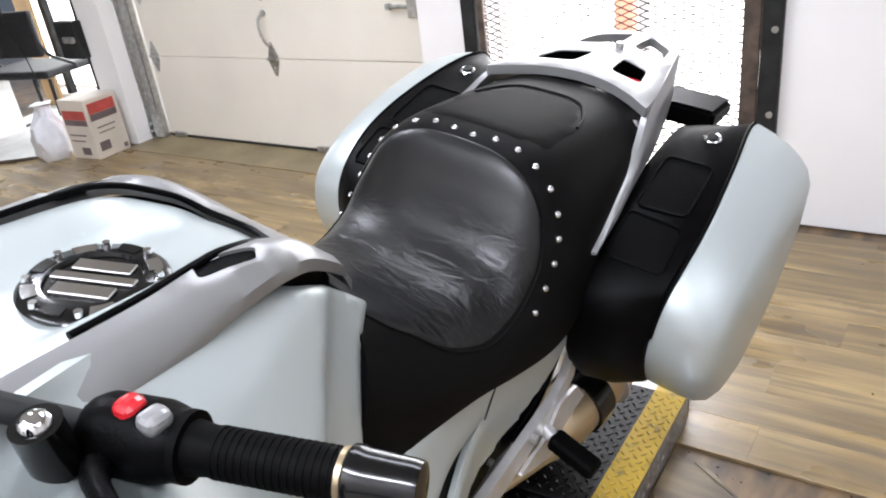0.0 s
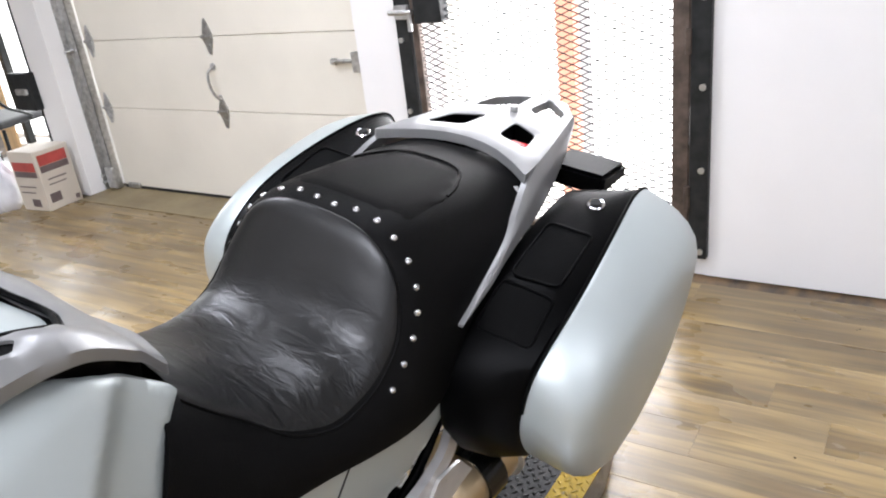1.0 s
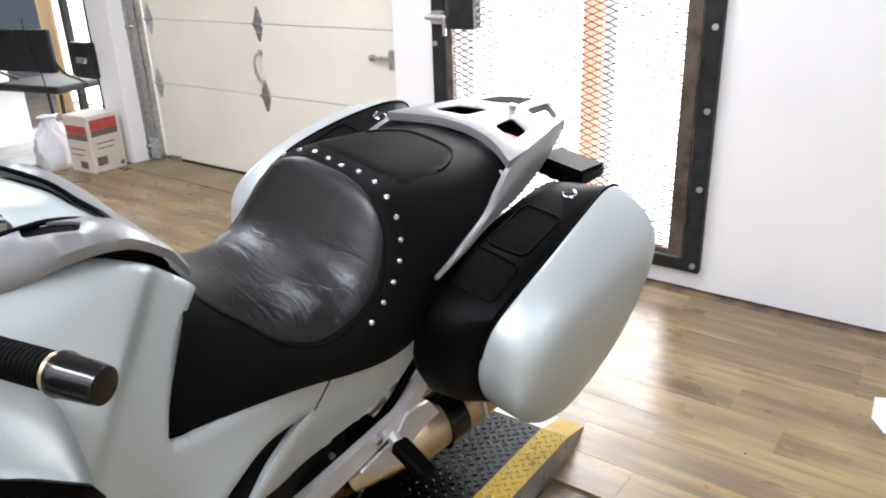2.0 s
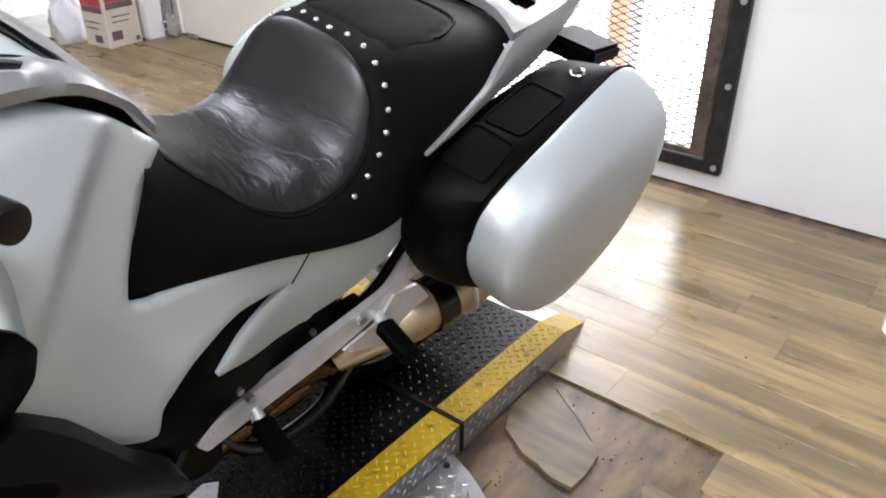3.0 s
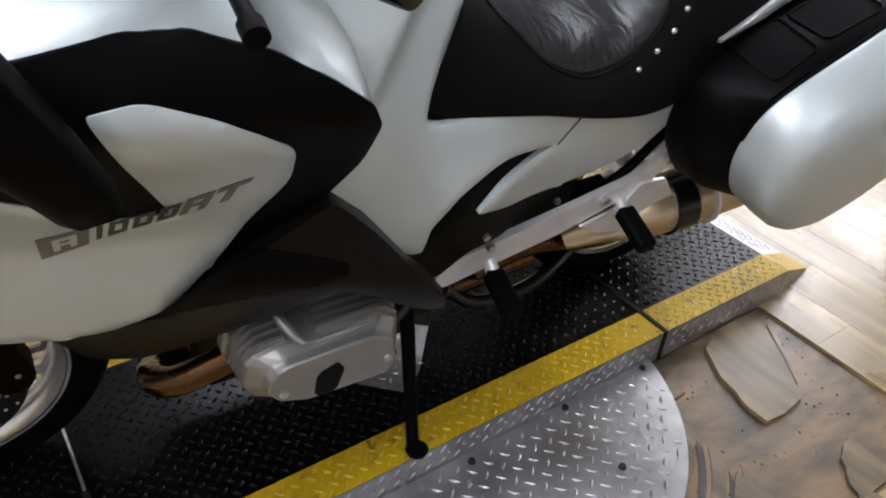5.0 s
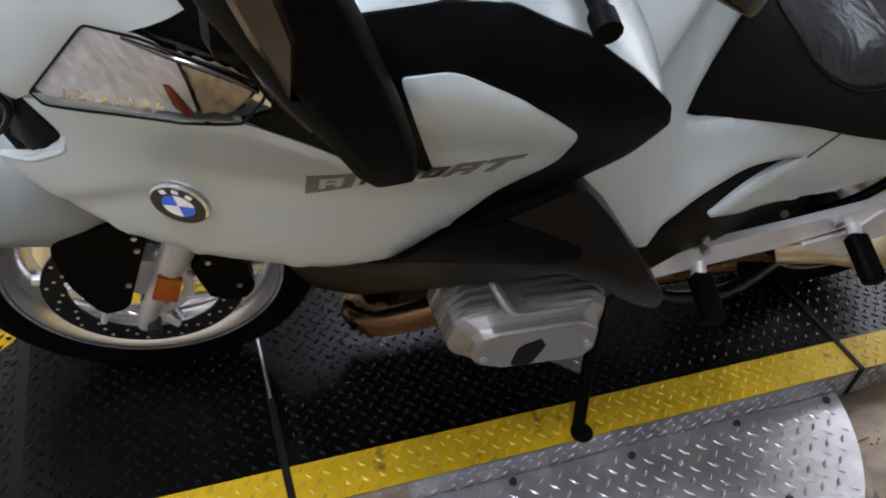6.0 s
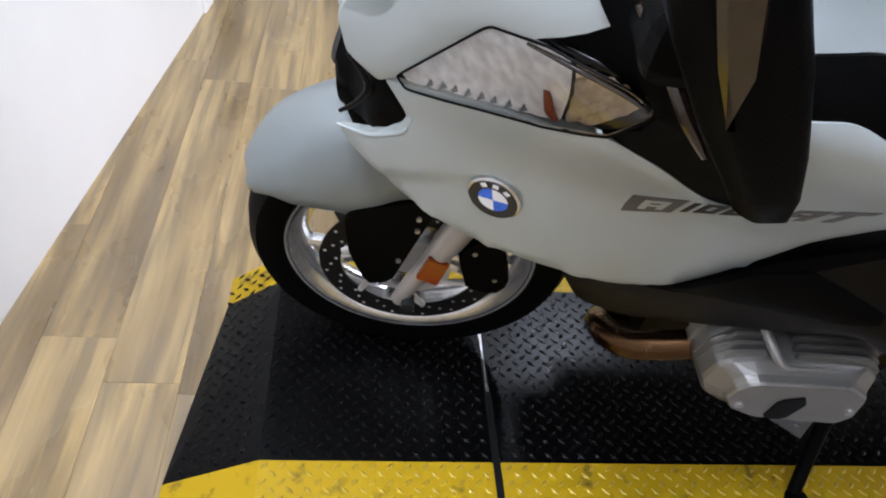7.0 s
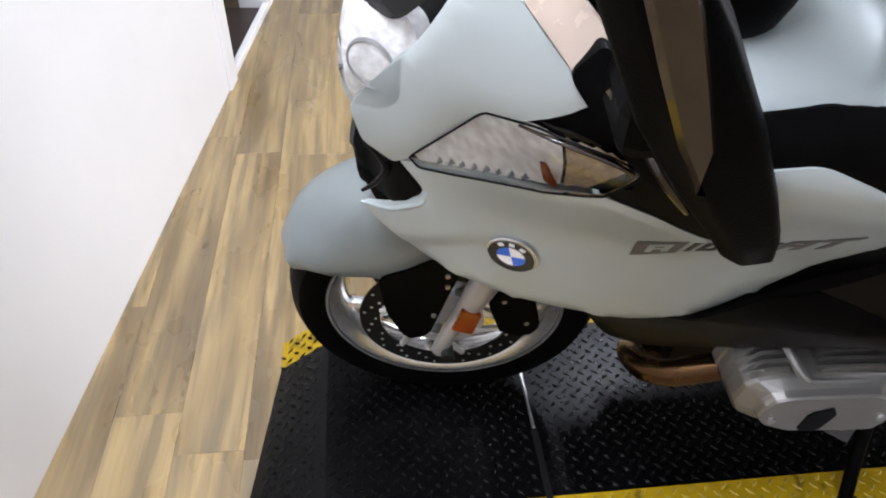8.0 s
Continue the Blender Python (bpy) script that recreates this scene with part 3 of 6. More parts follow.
bagm = material("clear_plastic_bag", (0.75, 0.76, 0.8), 0.25, vary=0.1, scale=8, bump=1.0, bump_scale=9)
rings = []
for k, (z, r) in enumerate(((0.0, 0.08), (0.05, 0.12), (0.15, 0.13), (0.24, 0.11), (0.30, 0.06), (0.36, 0.04), (0.38, 0.07))):
    rings.append([(-4.50 + (r + 0.02 * math.sin(5 * a + k)) * math.cos(a), 2.72 + (r + 0.02 * math.cos(4 * a + 2 * k)) * math.sin(a), z) for a in [2 * math.pi * j / 24 for j in range(24)]])
solid("plastic_bag", loft(rings), bagm, "crumpled white plastic bag beside the box", "bag", kind="", smooth=True)
chair = thing("office_chair", "black upholstered chair on thin steel legs", "chair", pose(-5.27, 3.2, 0, 0, 0, 12) @ Matrix.Diagonal((1.35, 1, 1, 1)))
FAB = material("black_upholstery", (0.012, 0.012, 0.014), 0.7, vary=0.3, scale=30, bump=0.4, bump_scale=200)
part("seat", box((-0.27, -0.24, 0.44), (0.25, 0.24, 0.50), 0.02, seg=2), FAB, chair, "dark grey padded seat")
part("backrest", box((-0.02, -0.235, 0.60), (0.26, -0.19, 0.92), 0.015, seg=2), FAB, chair)
part("backrest", box((-0.25, -0.235, 0.60), (-0.022, -0.19, 0.92), 0.015, seg=2), FAB, chair)
for x in (-0.26, 0.25):
    part("leg", hose([(x, -0.23, 0.02), (x, -0.22, 0.44)], 0.012, 10, n=1), STEELD, chair)
    part("leg", hose([(x, 0.23, 0.02), (x, 0.22, 0.44)], 0.012, 10, n=1), STEELD, chair)
    part("arm", hose([(x, -0.21, 0.70), (x * 1.12, -0.18, 0.60), (x * 1.12, 0.0, 0.50), (x, 0.05, 0.46)], 0.011, 10), STEELD, chair)
    part("skid", hose([(x, -0.25, 0.012), (x, 0.25, 0.012)], 0.012, 10, n=1), STEELD, chair)
part("cable", hose([(0.1, -0.25, 1.0), (0.12, -0.27, 0.8), (0.16, -0.25, 0.6), (0.20, -0.27, 0.4)], 0.004, 6), STEELD, chair)
# shop window: sill, posts, closing device
sw_ = thing("window_1", "tall shop window with dark metal frame", "window", kind="structure")
part("window_sill", box((-6.2, 3.70, 0.0), (-4.36, 3.9, 0.10)), WALL, sw_, "white sill")
part("mullion", box((-4.42, 3.10, 0.1), (-4.36, 3.16, 2.3), 0.004), STEELD, sw_)
part("mullion", box((-5.9, 3.72, 0.1), (-5.84, 3.78, 2.3), 0.004), STEELD, sw_)
part("mullion", box((-6.2, 3.72, 0.1), (-6.14, 3.78, 2.3), 0.004), STEELD, sw_)
part("transom", box((-5.84, 3.73, 1.35), (-4.42, 3.77, 1.40), 0.004), STEELD, sw_)
part("lock_case", box((-4.56, 3.02, 0.60), (-4.33, 3.085, 0.85), 0.008), STEELD, sw_, "dark lock case with grey handle")
part("lock_handle", box((-4.47, 2.995, 0.71), (-4.35, 3.02, 0.75), 0.006), GALV, sw_)
solid("low_panel", prism([(-5.50, 2.60), (-5.56, 3.09), (-5.54, 3.09), (-5.48, 2.60)], 0.0, 0.44), WALL, "white low panel behind the chair", "panel", kind="")
solid("plywood_board", box((-6.16, 3.66, 0.0), (-5.92, 3.68, 1.5)), material("plywood", (0.55, 0.36, 0.18), 0.6, vary=0.15, scale=3, stretch=(6, 1, 1)), "tan plywood board leaning by the window", "board", kind="")
solid("floor_mat", prism([(-5.46, 2.14), (-4.90, 2.49), (-4.66, 2.67), (-4.57, 2.80), (-4.58, 3.2), (-4.45, 3.68), (-6.1, 3.68), (-5.7, 2.5)], 0.0, 0.008), material("pale_mat", (0.55, 0.55, 0.54), 0.7, vary=0.1), "pale grey floor mat with black edge", "mat", kind="")
solid("mat_edge", hose([(-5.46, 2.12, 0.009), (-4.90, 2.475, 0.009), (-4.65, 2.66, 0.009), (-4.555, 2.80, 0.009)], 0.012, 8), RUST, "black rubber edge strip of the mat", "strip", kind="")
# doorway past the partition: jamb, black panel in place of a room's shade, and cable
solid("door_jamb", box((-0.10, -0.145, 0), (0.0, 0.012, 2.1), 0.004), WALL, "white door jamb at the partition's end", m=fm)
solid("wall_hall", box((-3.4, -0.14, 0.0), (-0.82, 0.0, H)), WALL, "white wall beyond the doorway", m=fm)
solid("door_sill", box((-0.82, -0.03, 0), (-0.10, 0.0, 0.03), 0.003), WALL, "white strip along the doorway floor", m=fm)
solid("room_shade_panel", box((-1.2, -1.6, 0.0), (0.3, -1.55, 2.4)), DARK, "black panel standing in for the shade of the room behind the doorway", m=fm)
solid("power_cable", hose([(-0.42, -0.17, 1.6), (-0.42, -0.16, 0.3), (-0.40, -0.14, 0.12), (-0.33, -0.12, 0.011), (-0.22, -0.16, 0.011)], 0.006, 8), YELLOW, "yellow power cable hanging in the doorway", "cable", kind="", smooth=True, m=fm)
RECESS = material("grey_recess_surface", (0.20, 0.20, 0.20), 0.6, vary=0.15, scale=3)
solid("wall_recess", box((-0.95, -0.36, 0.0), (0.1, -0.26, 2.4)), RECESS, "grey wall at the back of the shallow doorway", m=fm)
solid("recess_floor", box((-0.82, -0.26, 0.001), (-0.10, -0.03, 0.005)), material("dark_brown_board", (0.045, 0.03, 0.024), 0.5, vary=0.3, scale=5), "dark brown board floor inside the doorway", m=fm)
solid("paper_scrap", prism([(0.775, 2.47), (0.82, 2.40), (0.98, 2.52), (0.92, 2.66), (0.765, 2.60)], 0.0, 0.003), WALL, "white sheet lying on the floor", "sheet", kind="")

# ---- motorcycle ----
SILVER = material("ice_silver_paint", (0.415, 0.455, 0.447), 0.40, 0.36, vary=0.03, scale=2, coat=0.25, bump_scale=6, rough_vary=0.02)
SATIN = material("satin_silver_paint", (0.25, 0.25, 0.25), 0.34, 0.40, vary=0.05, scale=5, rough_vary=0.05)
BLACKPL = material("black_plastic", (0.0012, 0.0012, 0.0013), 0.42, spec=0.045, vary=0.25, scale=20, bump=0.25, bump_scale=320)
SHINYBL = material("glossy_black_plastic", (0.003, 0.003, 0.003), 0.2, spec=0.22, vary=0.2, coat=0.3)
GREYPL = material("dark_grey_plastic", (0.0055, 0.0045, 0.0038), 0.33, spec=0.09, vary=0.2, scale=9, bump=0.1, bump_scale=200)
RUBBER = material("black_rubber", (0.0016, 0.0016, 0.0016), 0.6, spec=0.045, vary=0.25, scale=30, bump=0.3, bump_scale=120)
CHROME = material("chrome", (0.75, 0.75, 0.76), 0.08, 1.0, vary=0.05, rough_vary=0.04)
CASTAL = material("cast_aluminium", (0.245, 0.235, 0.22), 0.36, 0.7, vary=0.06, scale=14, bump=0.12, bump_scale=150)
ALLOY = material("brushed_alloy", (0.62, 0.61, 0.60), 0.32, 0.45, vary=0.08, scale=20, bump=0.08)
BRONZE = material("heat_tinted_steel", (0.085, 0.045, 0.02), 0.25, 0.95, vary=0.1, scale=8)
DISC = material("drilled_brake_disc", (0.012, 0.011, 0.011), 0.45, 0.6, vary=0.3, scale=30)
LENS = clear("clear_lens", (0.97, 0.96, 0.94))
AMBER = material("amber_plastic", (0.24, 0.04, 0.004), 0.2, coat=0.5)
REDPL = material("red_plastic", (0.42, 0.012, 0.018), 0.25, coat=0.4)
CHAMBER = material("straw_tinted_reflector", (0.62, 0.50, 0.34), 0.22, 0.3, vary=0.2, scale=60)
STUD = material("nickel_stud", (0.5, 0.5, 0.5), 0.22, 0.9, vary=0.1)
FORK = material("silver_fork_paint", (0.40, 0.38, 0.36), 0.35, 0.4, vary=0.08, scale=20)
BROWNGL = material("brown_sheen_black_plastic", (0.02, 0.012, 0.008), 0.16, spec=0.5, vary=0.2, coat=0.6)
REFLECT = material("lamp_reflector", (0.95, 0.92, 0.91), 0.4, 0.0, vary=0.25, scale=70, bump=1.0, bump_scale=130)
RIM = material("polished_alloy", (0.74, 0.74, 0.74), 0.2, 0.8, vary=0.1, scale=12)
TAN = material("heat_tinted_muffler_steel", (0.46, 0.36, 0.23), 0.34, 0.85, vary=0.05, scale=6)
WHITE = material("white_enamel", (0.8, 0.8, 0.8), 0.25)
BLUE = material("blue_enamel", (0.02, 0.12, 0.62), 0.25)
GREYTX = material("grey_decal", (0.085, 0.08, 0.075), 0.4)
DARKTX = material("black_decal", (0.012, 0.012, 0.012), 0.4)


def leather(name, colour, wrinkles, spec=0.14, rough=0.36):
    m = material(name, colour, rough, spec=spec, vary=0.2, scale=6, bump=0.05 if wrinkles else 0.3, bump_scale=420, rough_vary=0.02 if wrinkles else 0.08)
    n, l = m.node_tree.nodes, m.node_tree.links
    if wrinkles:
        tc = n.new("ShaderNodeTexCoord")
        mp = n.new("ShaderNodeMapping")
        mp.inputs["Scale"].default_value = (14, 40, 26)
        mp.inputs["Rotation"].default_value = (0, 0, 0.25)
        wv = n.new("ShaderNodeTexNoise")
        wv.inputs["Scale"].default_value, wv.inputs["Detail"].default_value, wv.inputs["Distortion"].default_value = 1.0, 3, 0.8
        l.new(tc.outputs["Object"], mp.inputs[0])
        l.new(mp.outputs[0], wv.inputs["Vector"])
        b1 = n.new("ShaderNodeBump")
        sep = n.new("ShaderNodeSeparateXYZ")
        low = n.new("ShaderNodeMapRange")  # creases gather in the dip of the saddle
        low.inputs["From Min"].default_value, low.inputs["From Max"].default_value = 0.90, 0.80
        low.inputs["To Min"].default_value, low.inputs["To Max"].default_value = 0.06, 0.8
        l.new(tc.outputs["Object"], sep.inputs[0])
        l.new(sep.outputs["Z"], low.inputs["Value"])
        l.new(low.outputs[0], b1.inputs["Strength"])
        b1.inputs["Distance"].default_value = 0.006
        l.new(wv.outputs["Fac"], b1.inputs["Height"])
        old = [x for x in n if x.type == "BUMP" and x != b1][0]
        l.new(b1.outputs[0], old.inputs["Normal"])
    return m


SEATM = leather("black_vinyl", (0.0030, 0.0029, 0.0029), False, 0.055, 0.5)
CUSH = leather("creased_black_leather", (0.0030, 0.0030, 0.0031), True, 0.42, 0.37)

bike = thing("motorcycle", "silver touring motorcycle with black studded seat, on its side stand", "motorcycle", pose(-0.345, -0.17, 0.09, 0, 11.0, -3.2))


def cubic(a, v):
    """Index and Catmull-Rom weights for v among the stations a."""
    v = min(max(v, a[0]), a[-1])
    i = 0
    while i < len(a) - 2 and v > a[i + 1]:
        i += 1
    t = (v - a[i]) / (a[i + 1] - a[i])
    w = (-0.5 * t + t * t - 0.5 * t ** 3, 1 - 2.5 * t * t + 1.5 * t ** 3, 0.5 * t + 2 * t * t - 1.5 * t ** 3, -0.5 * t * t + 0.5 * t ** 3)
    return [(min(max(i + k - 1, 0), len(a) - 1), w[k]) for k in range(4)]


def table(ys, zs, rows):
    def f(y, z):
        return sum(wy * wz * rows[j][i] for i, wy in cubic(ys, y) for j, wz in cubic(zs, z))
    return f


# half widths of the front fairing and of the tank's flank
fairing = table([-0.25, -0.1, 0, 0.1, 0.25, 0.45, 0.6, 0.8], [0.45, 0.6, 0.74, 0.86, 0.97, 1.15], [
    [0.05, 0.10, 0.16, 0.20, 0.23, 0.25, 0.27, 0.30],
    [0.06, 0.12, 0.175, 0.215, 0.255, 0.285, 0.305, 0.32],
    [0.06, 0.12, 0.18, 0.235, 0.28, 0.315, 0.325, 0.325],
    [0.06, 0.12, 0.20, 0.275, 0.335, 0.37, 0.38, 0.36],
    [0.05, 0.11, 0.215, 0.31, 0.38, 0.41, 0.41, 0.37],
    [0.05, 0.10, 0.19, 0.27, 0.32, 0.34, 0.33, 0.28]])
flank = table([0.4, 0.6, 0.75, 0.87, 1.03, 1.2, 1.45], [0.45, 0.6, 0.7, 0.8, 0.9, 1.0, 1.08], [
    [0.30, 0.31, 0.29, 0.26, 0.21, 0.20, 0.20],
    [0.31, 0.32, 0.30, 0.265, 0.215, 0.215, 0.215],
    [0.31, 0.31, 0.26, 0.225, 0.20, 0.215, 0.22],
    [0.30, 0.29, 0.22, 0.185, 0.185, 0.215, 0.22],
    [0.27, 0.25, 0.18, 0.14, 0.15, 0.19, 0.19],
    [0.24, 0.20, 0.14, 0.10, 0.10, 0.10, 0.10],
    [0.20, 0.15, 0.10, 0.06, 0.06, 0.06, 0.06]])


def inside(p, poly):
    c = False
    for i in range(len(poly)):
        a, b = poly[i], poly[i - 1]
        if (a[1] > p[1]) != (b[1] > p[1]) and p[0] < (b[0] - a[0]) * (p[1] - a[1]) / (b[1] - a[1]) + a[0]:
            c = not c
    return c


def gap(p, poly):
    best = 9.0
    for i in range(len(poly)):
        a, b = Vector(poly[i - 1]), Vector(poly[i])
        d = b - a
        t = max(0, min(1, (Vector(p) - a).dot(d) / max(d.dot(d), 1e-12)))
        best = min(best, (a + d * t - Vector(p)).length)
    return best


def rounded(pts, r=0.25, n=4):
    """Rounds the corners of an outline: each point is cut back by the share r of its edges; a point with a third value sets its own share."""
    out = []
    k = len(pts)
    for i in range(k):
        p, a, b = (Vector(q[:2]) for q in (pts[i], pts[i - 1], pts[(i + 1) % k]))
        s = pts[i][2] if len(pts[i]) > 2 else r
        u, v = p + (a - p) * s, p + (b - p) * s
        for j in range(n + 1):
            t = j / n
            out.append(tuple((1 - t) ** 2 * u + 2 * t * (1 - t) * p + t * t * v))
    return out


def sheet(outline, put, step=0.02, thick=(-0.014, 0, 0), roll=0.004, holes=(), both=False):
    """A curved panel over a flat outline: put(u, v) gives the place, thick the way inward; its rim is rolled in."""
    from mathutils.geometry import delaunay_2d_cdt
    pts, cons = [], []
    loops = [outline, *holes]
    for lp in loops:
        k = len(pts)
        dense = []
        for i in range(len(lp)):
            a, b = Vector(lp[i]), Vector(lp[(i + 1) % len(lp)])
            m = max(1, int((b - a).length / step))
            dense += [a + (b - a) * (j / m) for j in range(m)]
        pts += dense
        cons += [(k + j, k + (j + 1) % len(dense)) for j in range(len(dense))]
    us, vs = [p[0] for p in outline], [p[1] for p in outline]
    u = min(us) + step / 2
    while u < max(us):
        v = min(vs) + step / 2
        while v < max(vs):
            q = (u, v)
            if inside(q, outline) and not any(inside(q, h) for h in holes) and min(gap(q, lp) for lp in loops) > step * 0.45:
                pts.append(Vector(q))
            v += step
        u += step
    ov, _, of, _, _, _ = delaunay_2d_cdt(pts, cons, [], 0, 1e-6)
    b = bmesh.new()
    vert = {}
    t = Vector(thick)
    for f in of:
        c = sum((ov[i] for i in f), Vector((0, 0))) / len(f)
        if inside(c, outline) and not any(inside(c, h) for h in holes):
            for i in f:
                if i not in vert:
                    vert[i] = b.verts.new(put(ov[i][0], ov[i][1]))
            try:
                b.faces.new([vert[i] for i in f])
            except ValueError:
                pass
    rim = [e for e in b.edges if len(e.link_faces) == 1]
    res = bmesh.ops.extrude_edge_only(b, edges=rim)
    for v in [g for g in res["geom"] if isinstance(g, bmesh.types.BMVert)]:
        v.co += t
    for v in vert.values():
        if any(e in rim for e in v.link_edges):
            v.co += t.normalized() * roll
    return b


def mirrored(b):
    c = b.copy()
    c.transform(Matrix.Diagonal((-1, 1, 1, 1)))
    return c


def pair(name, b, mat, parent=bike, label="", smooth=True):
    """A part on the left side and its mirror image on the right."""
    c = mirrored(b)
    a = part(name, b, mat, parent, label, smooth)
    return a, part(name, c, mat, parent, label, smooth)


def on(f, off=0.0):
    return lambda y, z: (f(y, z) + off, y, z)


def facet(y, z):
    """The pressed step in the fairing's front: flat above, sunk below, fading out rearward."""
    line = 0.653 + 0.62 * y
    t = min(max((line - z) / 0.012, 0), 1)
    fade = min(max((0.14 - y) / 0.14, 0), 1)
    return -0.008 * t * t * (3 - 2 * t) * fade * min(max(1 - (line - z) / 0.10, 0), 1)


# front fairing: silver flank with nose
b = sheet(rounded([(-0.1, 0.624), (-0.045, 0.587), (0.05, 0.556), (0.15, 0.54), (0.28, 0.535), (0.345, 0.56), (0.378, 0.61), (0.43, 0.70), (0.482, 0.845), (0.474, 0.914, 0.3),
                   (0.435, 0.945), (0.395, 0.97), (0.335, 0.994), (0.288, 0.984, 0.1), (0.32, 0.9), (0.36, 0.80, 0.1), (0.30, 0.795), (0.228, 0.846), (0.172, 0.866), (0.15, 0.868, 0.1), (0.08, 0.84), (-0.046, 0.784, 0.1),
                   (-0.071, 0.775, 0.1), (-0.038, 0.734), (-0.046, 0.712), (-0.09, 0.672), (-0.132, 0.66)], 0.3), lambda y, z: (fairing(y, z) + facet(y, z), y, z), step=0.012)
fair = pair("side_fairing", b, SILVER, label="ice-silver side fairing")
# black backing behind the flank, with the trim that curls round its rear
b = sheet(rounded([(0.03, 0.60), (0.28, 0.525), (0.36, 0.54), (0.48, 0.655), (0.54, 0.755), (0.567, 0.86), (0.567, 0.925), (0.552, 0.957), (0.51, 0.99), (0.456, 1.022), (0.383, 1.046), (0.33, 1.046), (0.25, 1.028), (0.19, 1.018), (0.125, 1.01), (0.07, 0.968), (0.12, 0.972, 0.1), (0.188, 0.948, 0.1), (0.185, 0.90, 0.1), (0.155, 0.862, 0.1)], 0.15),
          on(fairing, -0.006), thick=(-0.009, 0.0, 0))
pair("rear_trim", b, BLACKPL, label="black plastic fairing trim")
# silver shoulder between the trim and the tank
OUT = [(0.17, 1.014), (0.25, 1.026), (0.33, 1.044), (0.383, 1.044), (0.456, 1.02), (0.51, 0.987), (0.55, 0.952), (0.564, 0.90), (0.555, 0.83)]
INN = [(0.22, 1.07), (0.27, 1.09), (0.35, 1.095), (0.42, 1.085), (0.50, 1.045), (0.55, 1.0), (0.59, 0.95), (0.60, 0.90), (0.59, 0.83)]
rings = []
for (y0, z0, _), (y1, z1, _) in zip(spline([(*p, 0) for p in OUT], 4), spline([(*p, 0) for p in INN], 4)):
    xa, xb = fairing(y0, z0) - 0.012, flank(y1, z1) + 0.008
    rings.append([(xa + (xb - xa) * k / 8, y0 + (y1 - y0) * k / 8, z0 + (z1 - z0) * k / 8 + 0.012 * math.sin(math.pi * k / 8)) for k in range(9)])
b = loft(rings, closed=False)
bmesh.ops.solidify(b, geom=b.faces[:], thickness=0.006)
pair("fairing_shoulder", b, SILVER, label="ice-silver fairing shoulder")
# lower fairing round the engine


def lower(y, z):
    return fairing(y, z) - 0.012 + 0.095 * min(max((y - 0.25) / 0.4, 0), 1) * min(max((0.80 - z) / 0.15, 0), 1)


b = sheet(rounded([(0.20, 0.53), (0.25, 0.449), (0.32, 0.447), (0.43, 0.512), (0.55, 0.625), (0.60, 0.61), (0.68, 0.553), (0.725, 0.532, 0.3), (0.71, 0.585), (0.61, 0.705), (0.55, 0.765), (0.46, 0.70), (0.35, 0.56)], 0.22),
          lambda y, z: (lower(y, z), y, z), thick=(-0.05, 0, 0))
pair("lower_fairing", b, GREYPL, label="dark grey lower fairing")
b = sheet(rounded([(0.34, 0.575, 0.05), (0.406, 0.672, 0.1), (0.467, 0.706), (0.518, 0.694), (0.566, 0.676, 0.15), (0.563, 0.660, 0.15), (0.501, 0.634, 0.1), (0.428, 0.608, 0.1)], 0.15), lambda y, z: (lower(y, z) + 0.004, y, z), thick=(-0.01, 0, 0))
pair("air_vent", b, BLACKPL)
# headlamp cowl
b = sheet(rounded([(-0.135, 0.845), (-0.12, 0.79), (-0.08, 0.77), (-0.058, 0.79, 0.1), (0.024, 0.94, 0.03), (0.065, 0.963, 0.1), (0.128, 1.018, 0.1), (0.055, 1.088, 0.1), (0.0, 1.07), (-0.045, 0.975)], 0.2), on(fairing, 0.004))
pair("headlamp_cowl", b, SILVER, label="ice-silver headlamp cowl")
# top bevel of the cowl; the warm light on it is painted as peach
b = sheet(rounded([(0.056, 1.089), (0.128, 1.02), (0.168, 1.043), (0.10, 1.112)], 0.1), lambda y, z: (fairing(y, z) + 0.004 - 0.35 * max(0, (y - 0.056) * 0.6 + (z - 1.089) * 0.65 + 0.0), y, z))
pair("cowl_edge", b, material("warm_lit_cowl_bevel", (0.46, 0.37, 0.30), 0.25, 0.1, coat=0.5), label="top bevel of the cowl, warm light put into its colour")
# turn signal in the flank: reflector, bulb and clear lens
LAMP = rounded([(-0.057, 0.794, 0.05), (0.028, 0.946, 0.08), (0.083, 0.968), (0.152, 0.963), (0.181, 0.951, 0.25), (0.160, 0.876, 0.15), (0.140, 0.863), (0.09, 0.843), (0.005, 0.80), (-0.045, 0.781)], 0.2)
FRONTL = rounded([(-0.052, 0.794, 0.05), (0.029, 0.940, 0.08), (0.075, 0.960), (0.103, 0.958), (0.112, 0.915), (0.118, 0.860), (0.09, 0.847), (0.005, 0.804), (-0.043, 0.785)], 0.15)
REARL = rounded([(0.107, 0.957), (0.15, 0.957), (0.172, 0.947, 0.2), (0.155, 0.88), (0.138, 0.868), (0.122, 0.862), (0.116, 0.915)], 0.12)
